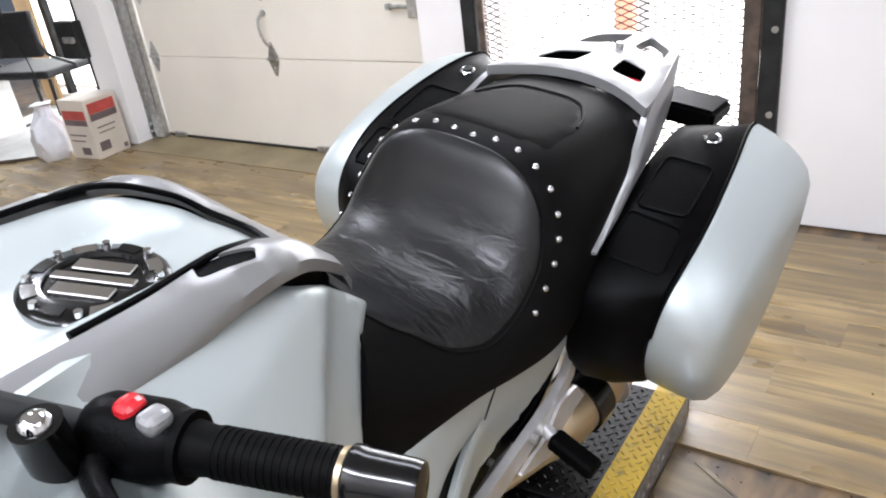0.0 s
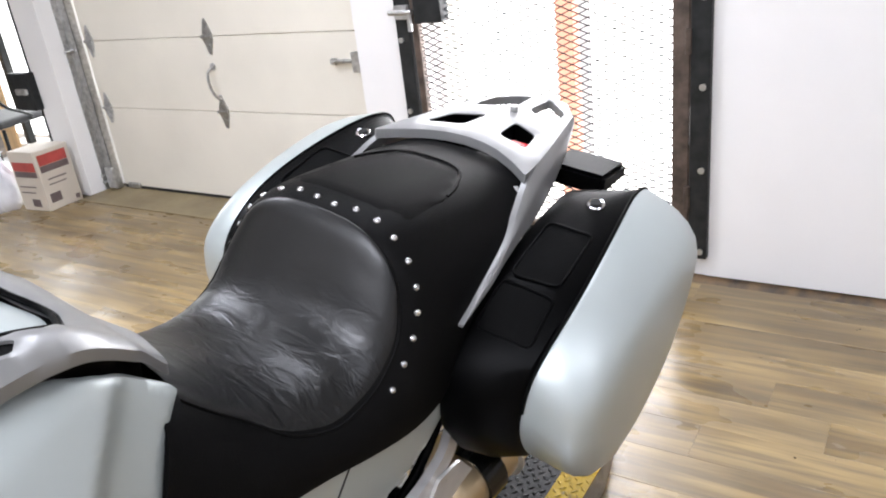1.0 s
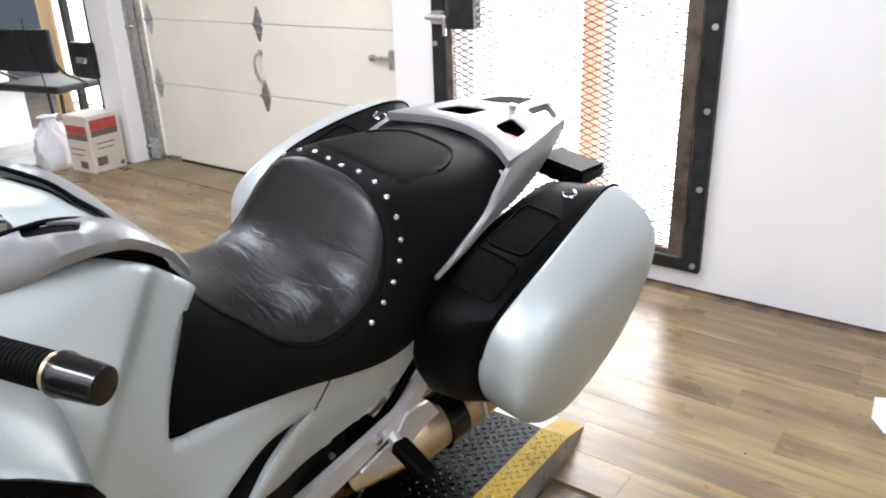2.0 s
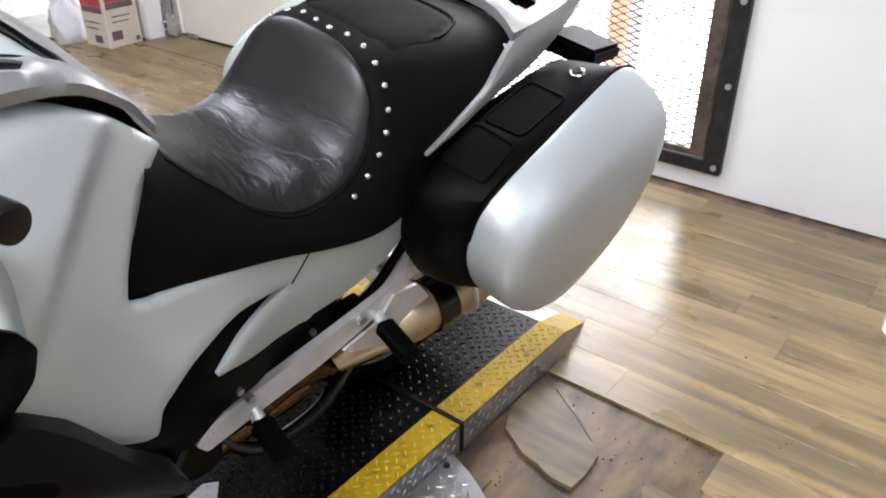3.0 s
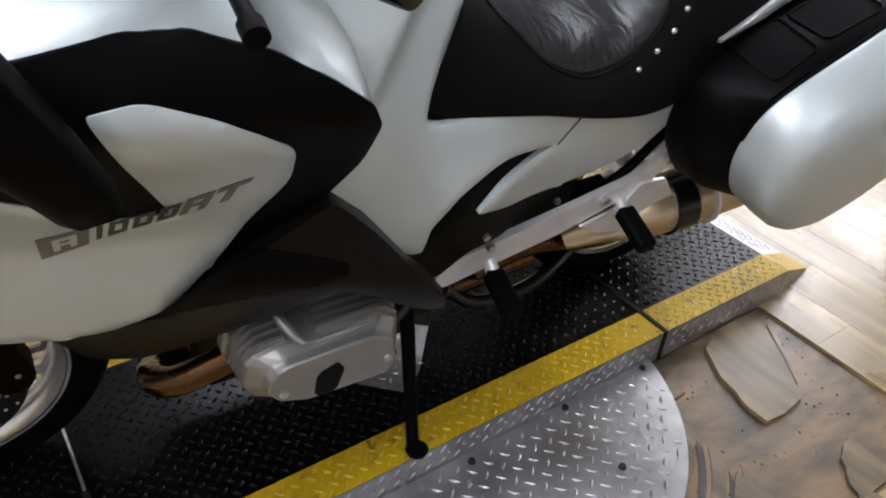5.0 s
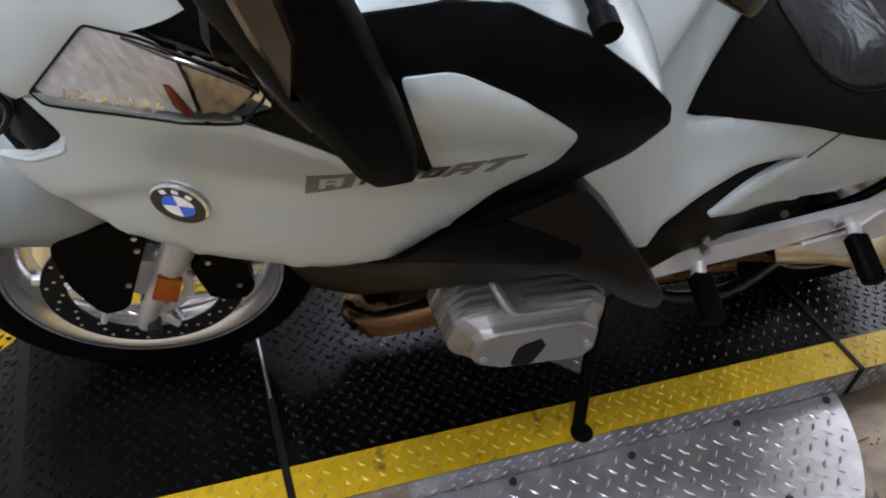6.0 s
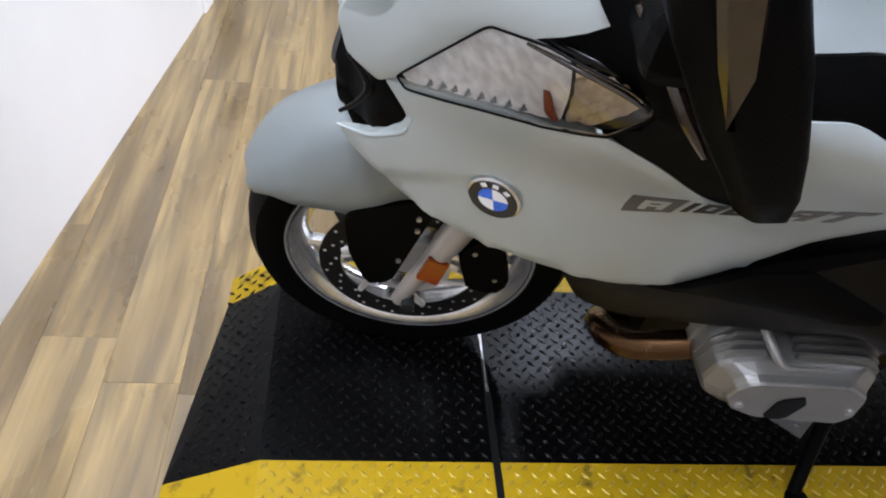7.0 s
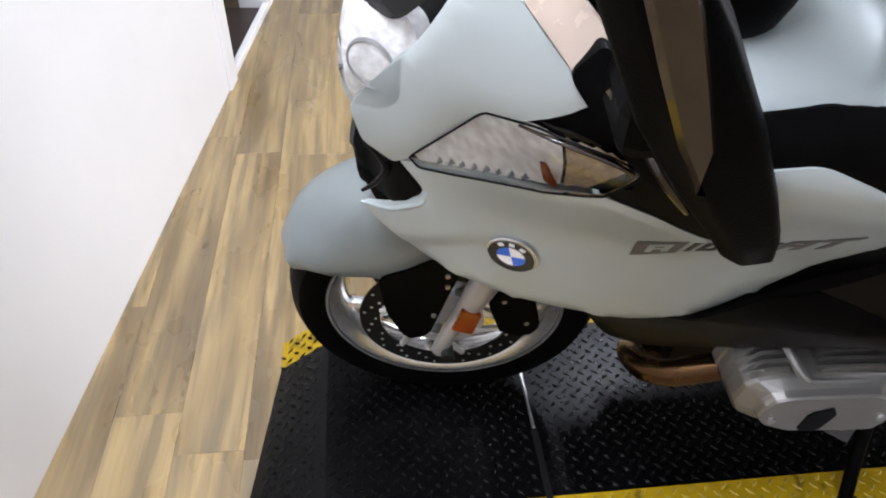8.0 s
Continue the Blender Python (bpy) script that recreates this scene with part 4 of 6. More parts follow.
for s in (1, -1):
    sig = part("turn_signal", sheet(LAMP, lambda y, z: (s * (fairing(y, z) - 0.014), y, z), thick=(-0.012 * s, 0, 0)), SHINYBL, bike, "clear turn signal with ribbed reflector", True)
    part("reflector", sheet(FRONTL, lambda y, z: (s * (fairing(y, z) - 0.010 + 0.0012 * math.sin(260 * y + 60 * z)), y, z), step=0.008, thick=(-0.002 * s, 0, 0), roll=0.001), REFLECT, sig, "crinkled white reflector", True)
    part("rear_chamber", sheet(REARL, lambda y, z: (s * (fairing(y, z) - 0.011 + 0.0025 * math.sin(420 * (y - 0.4 * z))), y, z), step=0.005, thick=(-0.002 * s, 0, 0), roll=0.001), CHAMBER, sig, "fluted straw-tinted chamber", True)
    ln = part("lens", sheet(LAMP, lambda y, z: (s * (fairing(y, z) + 0.001), y, z), thick=(-0.004 * s, 0, 0), roll=0.002), LENS, sig, "clear plastic lens", True)
    ln.visible_shadow = False
    frame_ = [(s * (fairing(y, z) + 0.001), y, z) for y, z in LAMP]
    part("gasket", hose(frame_ + frame_[:1], 0.0015, 6, n=1, smooth=False), BLACKPL, sig, "dark rubber gasket", True)
    part("lens_rim", hose([(s * (fairing(y, z) + 0.0005), y, z) for y, z in ((0.062, 0.955), (0.10, 0.9605), (0.15, 0.955), (0.173, 0.945))], [0.0015, 0.003, 0.0035, 0.002], 8), BROWNGL, sig, "", True)
    c = (s * (fairing(0.095, 0.884) - 0.006), 0.10, 0.90)
    part("bulb", hose([(c[0], 0.112, 0.862), (c[0], 0.102, 0.876), (c[0], 0.094, 0.902)], [0.003, 0.006, 0.0045], 10), AMBER, sig, "orange bulb", True)
    b = bmesh.new()
    for k in range(8):
        y0, z0 = -0.022 + k * 0.014, 0.800 + k * 0.0066
        prism([(y0, z0), (y0 + 0.012, z0 + 0.004), (y0 + 0.004, z0 + 0.013)], s * fairing(y0, z0) - s * 0.010, s * fairing(y0, z0) - s * 0.003, "x", bm=b)
    part("rib", b, CHROME, sig)
# air intake under the cowl
MOUTH = rounded([(-0.128, 0.798), (-0.14, 0.74), (-0.134, 0.668), (-0.088, 0.674), (-0.041, 0.714), (-0.036, 0.736), (-0.070, 0.779)], 0.25)
b = sheet(MOUTH, lambda y, z: (fairing(y, z) - 0.006 - 0.03 * min(max((-0.085 - y) / 0.03, 0), 1), y, z), step=0.012, thick=(-0.012, 0.0, 0))
pair("air_intake", b, BLACKPL, label="black air intake mouth")
b = hose([(fairing(y, z) - 0.002, y, z) for y, z in ((-0.118, 0.79), (-0.098, 0.765), (-0.092, 0.745), (-0.108, 0.712), (-0.128, 0.69))], [0.003, 0.004, 0.005, 0.004, 0.003], 8)
pair("intake_rib", b, GREYPL, label="dark grey rib in the intake")
b = hose([(fairing(y, z) - 0.003, y, z) for y, z in ((-0.132, 0.664), (-0.09, 0.668), (-0.062, 0.688), (-0.04, 0.708), (-0.032, 0.735))], [0.002, 0.004, 0.005, 0.004, 0.002], 10)
pair("intake_lip", b, SILVER, label="ice-silver intake lip")
# nose between the flanks and headlamp
rings = []
for y, w, za, zb in ((-0.13, 0.05, 0.70, 0.80), (-0.11, 0.075, 0.67, 0.85), (-0.07, 0.10, 0.67, 0.90), (-0.02, 0.13, 0.68, 0.95), (0.08, 0.17, 0.70, 0.99)):
    rings.append([(w * math.cos(a), y + 0.02 * math.sin(a), (za + zb) / 2 + (zb - za) / 2 * math.sin(a)) for a in [2 * math.pi * k / 20 for k in range(20)]])
part("nose", loft(rings), BLACKPL, bike, "black nose core", True)
LAMPFACE = rounded([(-0.128, 1.0), (-0.142, 0.935), (-0.141, 0.874), (-0.118, 0.818), (-0.09, 0.845), (-0.035, 0.92), (-0.05, 0.985), (-0.09, 1.005)], 0.2)


def face(off):
    return lambda y, z: (0.112 + 0.55 * (y + 0.11) + off - 6.0 * (z - 0.91) ** 2 * 0.4, y, z)


lampb = part("headlamp", sheet(LAMPFACE, face(0.0), step=0.012, thick=(-0.02, 0.02, 0)), REFLECT, bike, "clear headlamp with bright reflector", True)
lm = Matrix.Translation((0.112, -0.098, 0.918)) @ Vector((0.86, -0.5, 0.06)).to_track_quat("Z", "Y").to_matrix().to_4x4()
part("lamp_ring", lathe([(0.030, -0.004), (0.036, -0.004), (0.036, 0.005), (0.033, 0.008), (0.030, 0.005)], lm, 36), SATIN, lampb, "", True)
part("lamp_dish", lathe([(0.0, 0.0), (0.030, 0.003), (0.030, 0.0045), (0.0, 0.0015)], lm, 36), RIM, lampb, "", True)
hl = part("lens", sheet(LAMPFACE, face(0.014), step=0.012, thick=(-0.006, 0.006, 0), roll=0.002), LENS, lampb, "clear lens", True)
hl.visible_shadow = False
b = sheet(rounded([(-0.11, 0.995), (-0.07, 0.985), (0.0, 1.07), (0.05, 1.10), (0.02, 1.16), (-0.06, 1.10)], 0.25), lambda y, z: (fairing(y, z) - 0.004 - max(0, z - 1.0) * 0.3, y, z), thick=(-0.02, 0, 0))
pair("screen_base", b, SHINYBL, label="glossy black windscreen base")
# round badge and model lettering as plain shapes
nrm = Vector((1, -(fairing(0.09, 0.67) - fairing(0.07, 0.67)) / 0.02, -(fairing(0.08, 0.68) - fairing(0.08, 0.66)) / 0.02)).normalized()
bx = Vector((fairing(0.083, 0.668), 0.083, 0.668)) + nrm * 0.001
for s in (1, -1):
    nn = Vector((nrm.x * s, nrm.y, nrm.z))
    m = Matrix.Translation((bx.x * s, bx.y, bx.z)) @ nn.to_track_quat("Z", "Y").to_matrix().to_4x4()
    em = part("badge", lathe([(0.0, 0.0), (0.037, 0.0), (0.037, 0.003), (0.034, 0.005), (0.0, 0.005)], m), CHROME, bike, "round enamel badge with chrome rim", True)
    part("badge_ring", lathe([(0.021, 0.004), (0.034, 0.004), (0.034, 0.0062), (0.021, 0.0062)], m), DARKTX, em, "black ring")
    for k in (-1, 0, 1):
        b = box((-0.004, 0.0245, 0.0055), (0.004, 0.0315, 0.0066))
        b.transform(m @ Matrix.Rotation(0.6 * k, 4, "Z"))
        part("badge_mark", b, WHITE, em)
    for k in range(4):
        b = prism([(0, 0)] + [(0.021 * math.cos(a), 0.021 * math.sin(a)) for a in [math.pi / 2 * (k + j / 8) + 0.2 for j in range(9)]], 0.004, 0.006)
        b.transform(m)
        part("badge_quarter", b, BLUE if k % 2 else WHITE, em)


def decal(name, outline, mat, off=0.0012):
    b = sheet(outline, on(fairing, off), step=0.012, thick=(-0.0008, 0, 0), roll=0)
    pair(name, b, mat)


def slanted(u0, u1, v0=0.0, v1=1.0):
    """A bar of the model mark between shares along its line."""
    def at(u, v):
        return (0.226 + 0.200 * u - 0.001 * v + 0.012 * u * v, 0.724 + 0.103 * u + 0.045 * v)
    return [at(u0, v0), at(u1, v0), at(u1, v1), at(u0, v1)]


decal("model_mark", slanted(0.0, 0.25), GREYTX)
for u0, u1, v0, v1 in ((0.07, 0.105, 0.2, 0.8), (0.105, 0.19, 0.65, 0.8), (0.155, 0.19, 0.2, 0.65), (0.105, 0.155, 0.4, 0.52)):
    decal("model_mark", slanted(u0, u1, v0, v1), SILVER, 0.0022)
decal("model_mark", slanted(0.285, 0.315, 0.1, 0.85), DARKTX)
for u in (0.345, 0.465, 0.585):
    decal("model_mark", slanted(u, u + 0.095, 0.68, 0.85), DARKTX)
    decal("model_mark", slanted(u, u + 0.095, 0.1, 0.27), DARKTX)
    decal("model_mark", slanted(u, u + 0.03, 0.27, 0.68), DARKTX)
    decal("model_mark", slanted(u + 0.065, u + 0.095, 0.27, 0.68), DARKTX)
for u0, u1, v0, v1 in ((0.70, 0.74, 0.05, 0.95), (0.74, 0.83, 0.72, 0.95), (0.79, 0.83, 0.05, 0.72), (0.74, 0.79, 0.38, 0.55), (0.845, 1.0, 0.74, 0.97), (0.90, 0.945, 0.07, 0.74)):
    decal("model_mark", slanted(u0, u1, v0, v1), GREYTX)

# tank flanks reaching back under the seat, with a slanting crease
def creased(y, z):
    t = min(max((y - 0.597 - 1.22 * (z - 0.842)) / 0.058, 0), 1)
    return flank(y, z) + 0.022 * (1 - t) ** 2 * min(max((1.06 - z) / 0.14, 0), 1) - 0.03 * min(max((z - 1.01) / 0.06, 0), 1)


b = sheet(rounded([(0.50, 1.085), (0.61, 1.06), (0.68, 1.043), (0.78, 0.997), (0.862, 0.925, 0.1), (0.818, 0.888), (0.753, 0.81), (0.735, 0.77, 0.3), (0.775, 0.752), (0.875, 0.735), (0.995, 0.712),
                   (1.168, 0.684), (1.247, 0.69), (1.33, 0.73), (1.335, 0.70), (1.315, 0.648), (1.27, 0.592), (1.20, 0.556), (1.12, 0.536), (1.03, 0.531), (0.95, 0.55), (0.838, 0.592, 0.1), (0.90, 0.622), (1.025, 0.638, 0.05),
                   (0.91, 0.658), (0.80, 0.642), (0.735, 0.618), (0.722, 0.578, 0.2), (0.70, 0.585), (0.633, 0.635), (0.54, 0.73), (0.50, 0.85), (0.40, 0.95), (0.27, 1.0), (0.25, 1.08), (0.38, 1.10)], 0.25), lambda y, z: (creased(y, z), y, z), step=0.010)
pair("tank_flank", b, SILVER, label="ice-silver tank flank")
b = hose([(flank(y, z) + 0.0005, y, z) for y, z in ((1.085, 0.698), (1.06, 0.668), (1.03, 0.64))], 0.0016, 6)
pair("panel_gap", b, DARKTX)
b = sheet(rounded([(0.69, 0.57), (0.80, 0.655), (0.91, 0.67), (1.04, 0.645), (1.10, 0.60), (1.135, 0.54, 0.1), (1.145, 0.472, 0.1), (1.235, 0.474, 0.1), (1.256, 0.452), (1.03, 0.424), (0.864, 0.468), (0.79, 0.447), (0.75, 0.50)], 0.25), on(flank, -0.016), thick=(-0.03, 0, 0))
pair("frame_cover", b, BLACKPL, label="black plastic frame cover")
pair("frame_strut", hose([(0.185, 1.18, 0.452), (0.187, 1.27, 0.500), (0.178, 1.37, 0.60)], 0.010, 10), BLACKPL, label="black frame strut")
for y, z in ((1.10, 0.47), (0.90, 0.49)):
    part("screw", rod((flank(y, z) - 0.018, y, z), (flank(y, z) - 0.008, y, z), 0.007, seg=10), GALV, bike)


# tank top
def tank_z(x, y):
    top = sum(w * (1.10, 1.095, 1.088, 1.083, 1.055, 0.995, 0.925)[i] for i, w in cubic([0.36, 0.45, 0.58, 0.68, 0.76, 0.83, 0.885], y))
    t = min(max((abs(x) - 0.04) / 0.07, 0), 1)
    dip = 0.034 * (1 - t * t * (3 - 2 * t)) * min(max((0.84 - y) / 0.12, 0), 1)
    return top - dip - 9.0 * max(0, abs(x) - 0.10) ** 2


part("tank_top", sheet(rounded([(-0.118, 0.36), (0.118, 0.36), (0.109, 0.58), (0.096, 0.695), (0.066, 0.768), (0.0, 0.792), (-0.066, 0.768), (-0.096, 0.695), (-0.109, 0.58)], 0.3),
                       lambda x, y: (x, y, tank_z(x, y) - 0.008), thick=(0, 0, -0.012), roll=0.003), SILVER, bike, "glossy silver tank centre", True)
SLOT = lambda s: rounded([(s * 0.105, 0.64), (s * 0.125, 0.635), (s * 0.128, 0.70), (s * 0.112, 0.712)], 0.2)
band = [(0.182, 0.36), (0.177, 0.45), (0.162, 0.58), (0.151, 0.68), (0.136, 0.76), (0.118, 0.83), (0.085, 0.885), (0.0, 0.90), (-0.085, 0.885), (-0.118, 0.83), (-0.136, 0.76), (-0.151, 0.68), (-0.162, 0.58), (-0.177, 0.45), (-0.182, 0.36),
        (-0.126, 0.36), (-0.118, 0.58), (-0.105, 0.70), (-0.075, 0.78), (0.0, 0.808), (0.075, 0.78), (0.105, 0.70), (0.118, 0.58), (0.126, 0.36)]
part("tank_band", sheet(rounded(band, 0.25), lambda x, y: (x, y, tank_z(x, y) + 0.004), step=0.014, thick=(0, 0, -0.02), roll=0.004, holes=(SLOT(1), SLOT(-1))), SATIN, bike, "satin silver tank surround with slots", True)
part("tank_core", sheet(rounded([(-0.165, 0.36), (0.165, 0.36), (0.15, 0.6), (0.11, 0.80), (0.07, 0.86), (-0.07, 0.86), (-0.11, 0.80), (-0.15, 0.6)], 0.2),
                        lambda x, y: (x, y, tank_z(x, y) - 0.022), thick=(0, 0, -0.15), roll=0), BLACKPL, bike, "", True)
for s in (1, -1):
    part("slot_bed", sheet(SLOT(s), lambda x, y: (x, y, tank_z(x, y) - 0.004), thick=(0, 0, -0.004), roll=0), BLACKPL, bike, "", True)
seam = rounded([(0.122, 0.36), (0.1135, 0.58), (0.1005, 0.70), (0.0705, 0.775), (0.0, 0.80), (-0.0705, 0.775), (-0.1005, 0.70), (-0.1135, 0.58), (-0.122, 0.36)], 0.3)
part("tank_seam", hose([(x, y, tank_z(x, y) - 0.001) for x, y in seam[5:-5]], 0.004, 8, n=2), BLACKPL, bike, "black rubber seam", True)
# filler cap with chrome ring
fy = 0.595
fn = Vector((0, -(tank_z(0, fy + 0.02) - tank_z(0, fy - 0.02)) / 0.04, 1)).normalized()
fm_ = Matrix.Translation((0.015, fy, tank_z(0.015, fy) - 0.006)) @ fn.to_track_quat("Z", "Y").to_matrix().to_4x4()
cap = part("filler_cap", lathe([(0.0, 0), (0.068, 0), (0.07, 0.004), (0.064, 0.009), (0.046, 0.010), (0.044, 0.006), (0.0, 0.006)], fm_), SHINYBL, bike, "black and chrome fuel filler cap", True)
for k in range(8):
    a0 = 2 * math.pi * k / 8
    b = prism([(r * math.cos(a), r * math.sin(a)) for r, rng_ in ((0.050, (0, 1, 2, 3)), (0.0635, (3, 2, 1, 0))) for a in [a0 + 0.15 + 0.13 * q for q in rng_]], 0.0085, 0.0105)
    b.transform(fm_)
    part("chrome_segment", b, CHROME if k % 2 else SHINYBL, cap)
    b = rod((0.06 * math.cos(a0), 0.06 * math.sin(a0), 0.008), (0.06 * math.cos(a0), 0.06 * math.sin(a0), 0.014), 0.005, 0.004, 10)
    b.transform(fm_)
    part("screw", b, CHROME, cap, "", True)
for y0, y1, w in ((-0.03, -0.012, 0.03), (0.012, 0.03, 0.03), (-0.006, 0.006, 0.042)):
    b = box((-w, y0, 0.006), (w, y1, 0.010), 0.001)
    b.transform(fm_ @ Matrix.Rotation(0.5, 4, "Z"))
    part("cap_bar", b, CHROME, cap)

# ---- seat ----
SECT = [  # top y, top z, lower y, lower z, half width
    (0.845, 0.935, 0.743, 0.798, 0.202), (0.875, 0.905, 0.762, 0.757, 0.212), (0.93, 0.855, 0.88, 0.733, 0.212), (1.0, 0.815, 1.0, 0.710, 0.215),
    (1.08, 0.805, 1.10, 0.690, 0.225), (1.15, 0.835, 1.18, 0.684, 0.235), (1.195, 0.905, 1.24, 0.692, 0.238), (1.225, 0.955, 1.28, 0.710, 0.236),
    (1.26, 0.974, 1.31, 0.735, 0.232), (1.33, 0.978, 1.36, 0.775, 0.225), (1.45, 0.970, 1.47, 0.83, 0.208), (1.58, 0.958, 1.58, 0.865, 0.19), (1.655, 0.948, 1.655, 0.895, 0.168), (1.685, 0.932, 1.685, 0.90, 0.14)]


def seat_rings(sub=5, n=30):
    line = spline([Vector(s[:3]) for s in SECT], sub)
    line2 = spline([Vector((s[3], s[4], 0)) for s in SECT], sub)
    rings = []
    for p, q in zip(line, line2):
        ring = []
        for k in range(n + 1):
            a = math.pi * k / n
            c, s = math.cos(a), math.sin(a)
            cx = math.copysign(abs(c) ** (2 / 3.2), c)
            sz = s ** (2 / 2.05)
            ring.append((q[1] * cx, p[2] + (p[0] - p[2]) * sz, q[0] + (p[1] - q[0]) * sz))
        rings.append(ring)
    return rings


b = loft(seat_rings(), closed=False)
res = bmesh.ops.extrude_edge_only(b, edges=[e for e in b.edges if len(e.link_faces) == 1])
for v in [g for g in res["geom"] if isinstance(g, bmesh.types.BMVert)]:
    v.co += Vector((-0.02 * (1 if v.co.x > 0 else -1) if abs(v.co.x) > 0.05 else 0, 0, -0.015))
from mathutils.bvhtree import BVHTree
seat_tree = BVHTree.FromBMesh(b)
seat = part("seat", b, SEATM, bike, "black vinyl dual seat with chrome studs", True)
# rider's cushion, laid over the dished saddle


def seat_radial(y, deg, lift=0.0):
    """The saddle's skin at y, seen from its core at an angle from upright."""
    o = Vector((0, y, 0.60))
    d = Vector((math.sin(radians(deg)), 0, math.cos(radians(deg))))
    hit = seat_tree.ray_cast(o + d, -d)[0]
    return (hit or o + d * 0.25) + d * lift


def seat_at(p, d, lift=0.0):
    hit = seat_tree.ray_cast(Vector((p.x, p.y, 1.5)), Vector((0, 0, -1)))[0]
    return (hit or p) + d * lift


# half angle of the cushion along the seat, measured from upright
SEAM = [(0.872, 21), (0.905, 26), (0.94, 32), (0.975, 41), (1.025, 47.8), (1.072, 50.3), (1.134, 48.4), (1.184, 42.3), (1.213, 34.3), (1.229, 26.3), (1.237, 17), (1.241, 6), (1.242, 1.5)]
edge_line = spline([(y, g, 0) for y, g in SEAM], 6)
rings = []
for i, p in enumerate(edge_line):
    row = []
    back = min(1, (len(edge_line) - 1 - i) / 14)
    for k in range(41):
        u = -1 + k / 20
        rise = (1 - abs(u) ** 5) * (1 - (1 - back) ** 2)
        row.append(seat_radial(p.x, p.y * u, -0.003 + 0.012 * rise ** 0.6))
    rings.append(row)
part("cushion", loft(rings, closed=False), CUSH, seat, "creased black leather rider's cushion", True)
rim = [seat_radial(p.x, p.y * 1.01, 0.0005) for p in edge_line]
rim += [seat_radial(p.x, -p.y * 1.01, 0.0005) for p in edge_line[::-1]]
part("piping", hose(rim, 0.0024, 6, n=1, smooth=False), SEATM, seat, "", True)
# passenger pad
PAD = rounded([(-0.14, 1.29), (0.14, 1.29), (0.112, 1.46), (0.068, 1.545, 0.4), (-0.068, 1.545, 0.4), (-0.112, 1.46)], 0.2)
part("passenger_pad", sheet(PAD, lambda x, y: tuple(seat_at(Vector((x, y, 0.97)), Vector((0, 0, 1)), 0.002)), thick=(0, 0, -0.006), roll=0.004),
     leather("grained_black_vinyl", (0.0035, 0.0033, 0.0031), False, 0.05, 0.62), seat, "grained passenger pad", True)
part("pad_seam", hose([seat_at(Vector((x, y, 0.97)), Vector((0, 0, 1)), 0.0012) for x, y in PAD[10:-2]], 0.0032, 6, n=1, smooth=False), SEATM, seat, "", True)
SIDE = [(0.011, 1.262, 0.976), (0.048, 1.270, 0.971), (0.086, 1.271, 0.961), (0.125, 1.265, 0.948), (0.159, 1.258, 0.927), (0.186, 1.248, 0.902), (0.208, 1.232, 0.872), (0.219, 1.211, 0.838), (0.221, 1.187, 0.805), (0.216, 1.159, 0.770)]
path = spline([(-x, y, z) for x, y, z in SIDE[::-1]] + SIDE, 20)
total = [0.0]
for a, c in zip(path, path[1:]):
    total.append(total[-1] + (c - a).length)
stud_mesh = None
for k in range(20):
    want = total[-1] / 2 + 0.011 + (k - 10) * (total[-1] / 2 - 0.011) / 9
    i = min(range(len(total)), key=lambda q: abs(total[q] - want))
    hit, nor, _, _ = seat_tree.find_nearest(path[i])
    if nor.dot(hit - Vector((0, 1.15, 0.6))) < 0:
        nor = -nor
    if stud_mesh is None:
        stud_mesh = mesh_of("stud", lathe([(0.0, -0.002), (0.0060, -0.002), (0.0057, 0.0016), (0.004, 0.0036), (0.0, 0.0044)], Matrix.Identity(4), 14), STUD, True)
    ob = new("stud", stud_mesh)
    ob.parent = seat
    ob.matrix_local = Matrix.Translation(hit) @ nor.to_track_quat("Z", "Y").to_matrix().to_4x4()

# ---- tail: rack with grab rails ----
def tail_z(x, y):
    return 0.974 - 0.3 * x * x


HALF = [(0.0, 1.662), (0.045, 1.657), (0.083, 1.645), (0.13, 1.62), (0.176, 1.588, 0.15), (0.168, 1.65), (0.14, 1.775), (0.105, 1.922, 0.1), (0.062, 1.985, 0.1), (0.0, 2.004)]
RACK = rounded(HALF + [(-p[0], *p[1:]) for p in HALF[-2:0:-1]], 0.2)
rack = part("rear_rack", sheet(RACK, lambda x, y: (x, y, tail_z(x, y)), thick=(0, 0, -0.022), roll=0.003,
                               holes=[rounded([(s * x, y) for x, y in h], 0.2) for s in (1, -1) for h in (((0.042, 1.716), (0.034, 1.80), (0.102, 1.763), (0.118, 1.69)), ((0.016, 1.888), (0.020, 1.980), (0.088, 1.922), (0.099, 1.842)))]),
            SATIN, bike, "satin silver tail rack with four openings", True)
for s in (1, -1):
    part("tray", box((s * 0.075 - 0.05, 1.68, 0.925), (s * 0.075 + 0.05, 1.81, 0.937), 0.003), SHINYBL, rack)
    for h in (((0.042, 1.716), (0.034, 1.80), (0.102, 1.763), (0.118, 1.69)),):
        mx, my = sum(p[0] for p in h) / 4, sum(p[1] for p in h) / 4
        line = rounded([(s * (mx + (x - mx) * 0.97), my + (y - my) * 0.97) for x, y in h], 0.2)
        b = loft([[(x, y, tail_z(x, y) - d) for x, y in line] for d in (0.005, 0.02, 0.037)], caps=False)
        bmesh.ops.solidify(b, geom=b.faces[:], thickness=0.0015)
        part("well", b, BLACKPL, rack, "black plastic well in the rack", True)
part("latch", box((0.052, 1.732, 0.937), (0.098, 1.757, 0.951), 0.005), REDPL, rack, "red seat latch")
part("screw", rod((0, 1.85, 0.96), (0, 1.85, 0.986), 0.009, seg=12), GALV, rack)
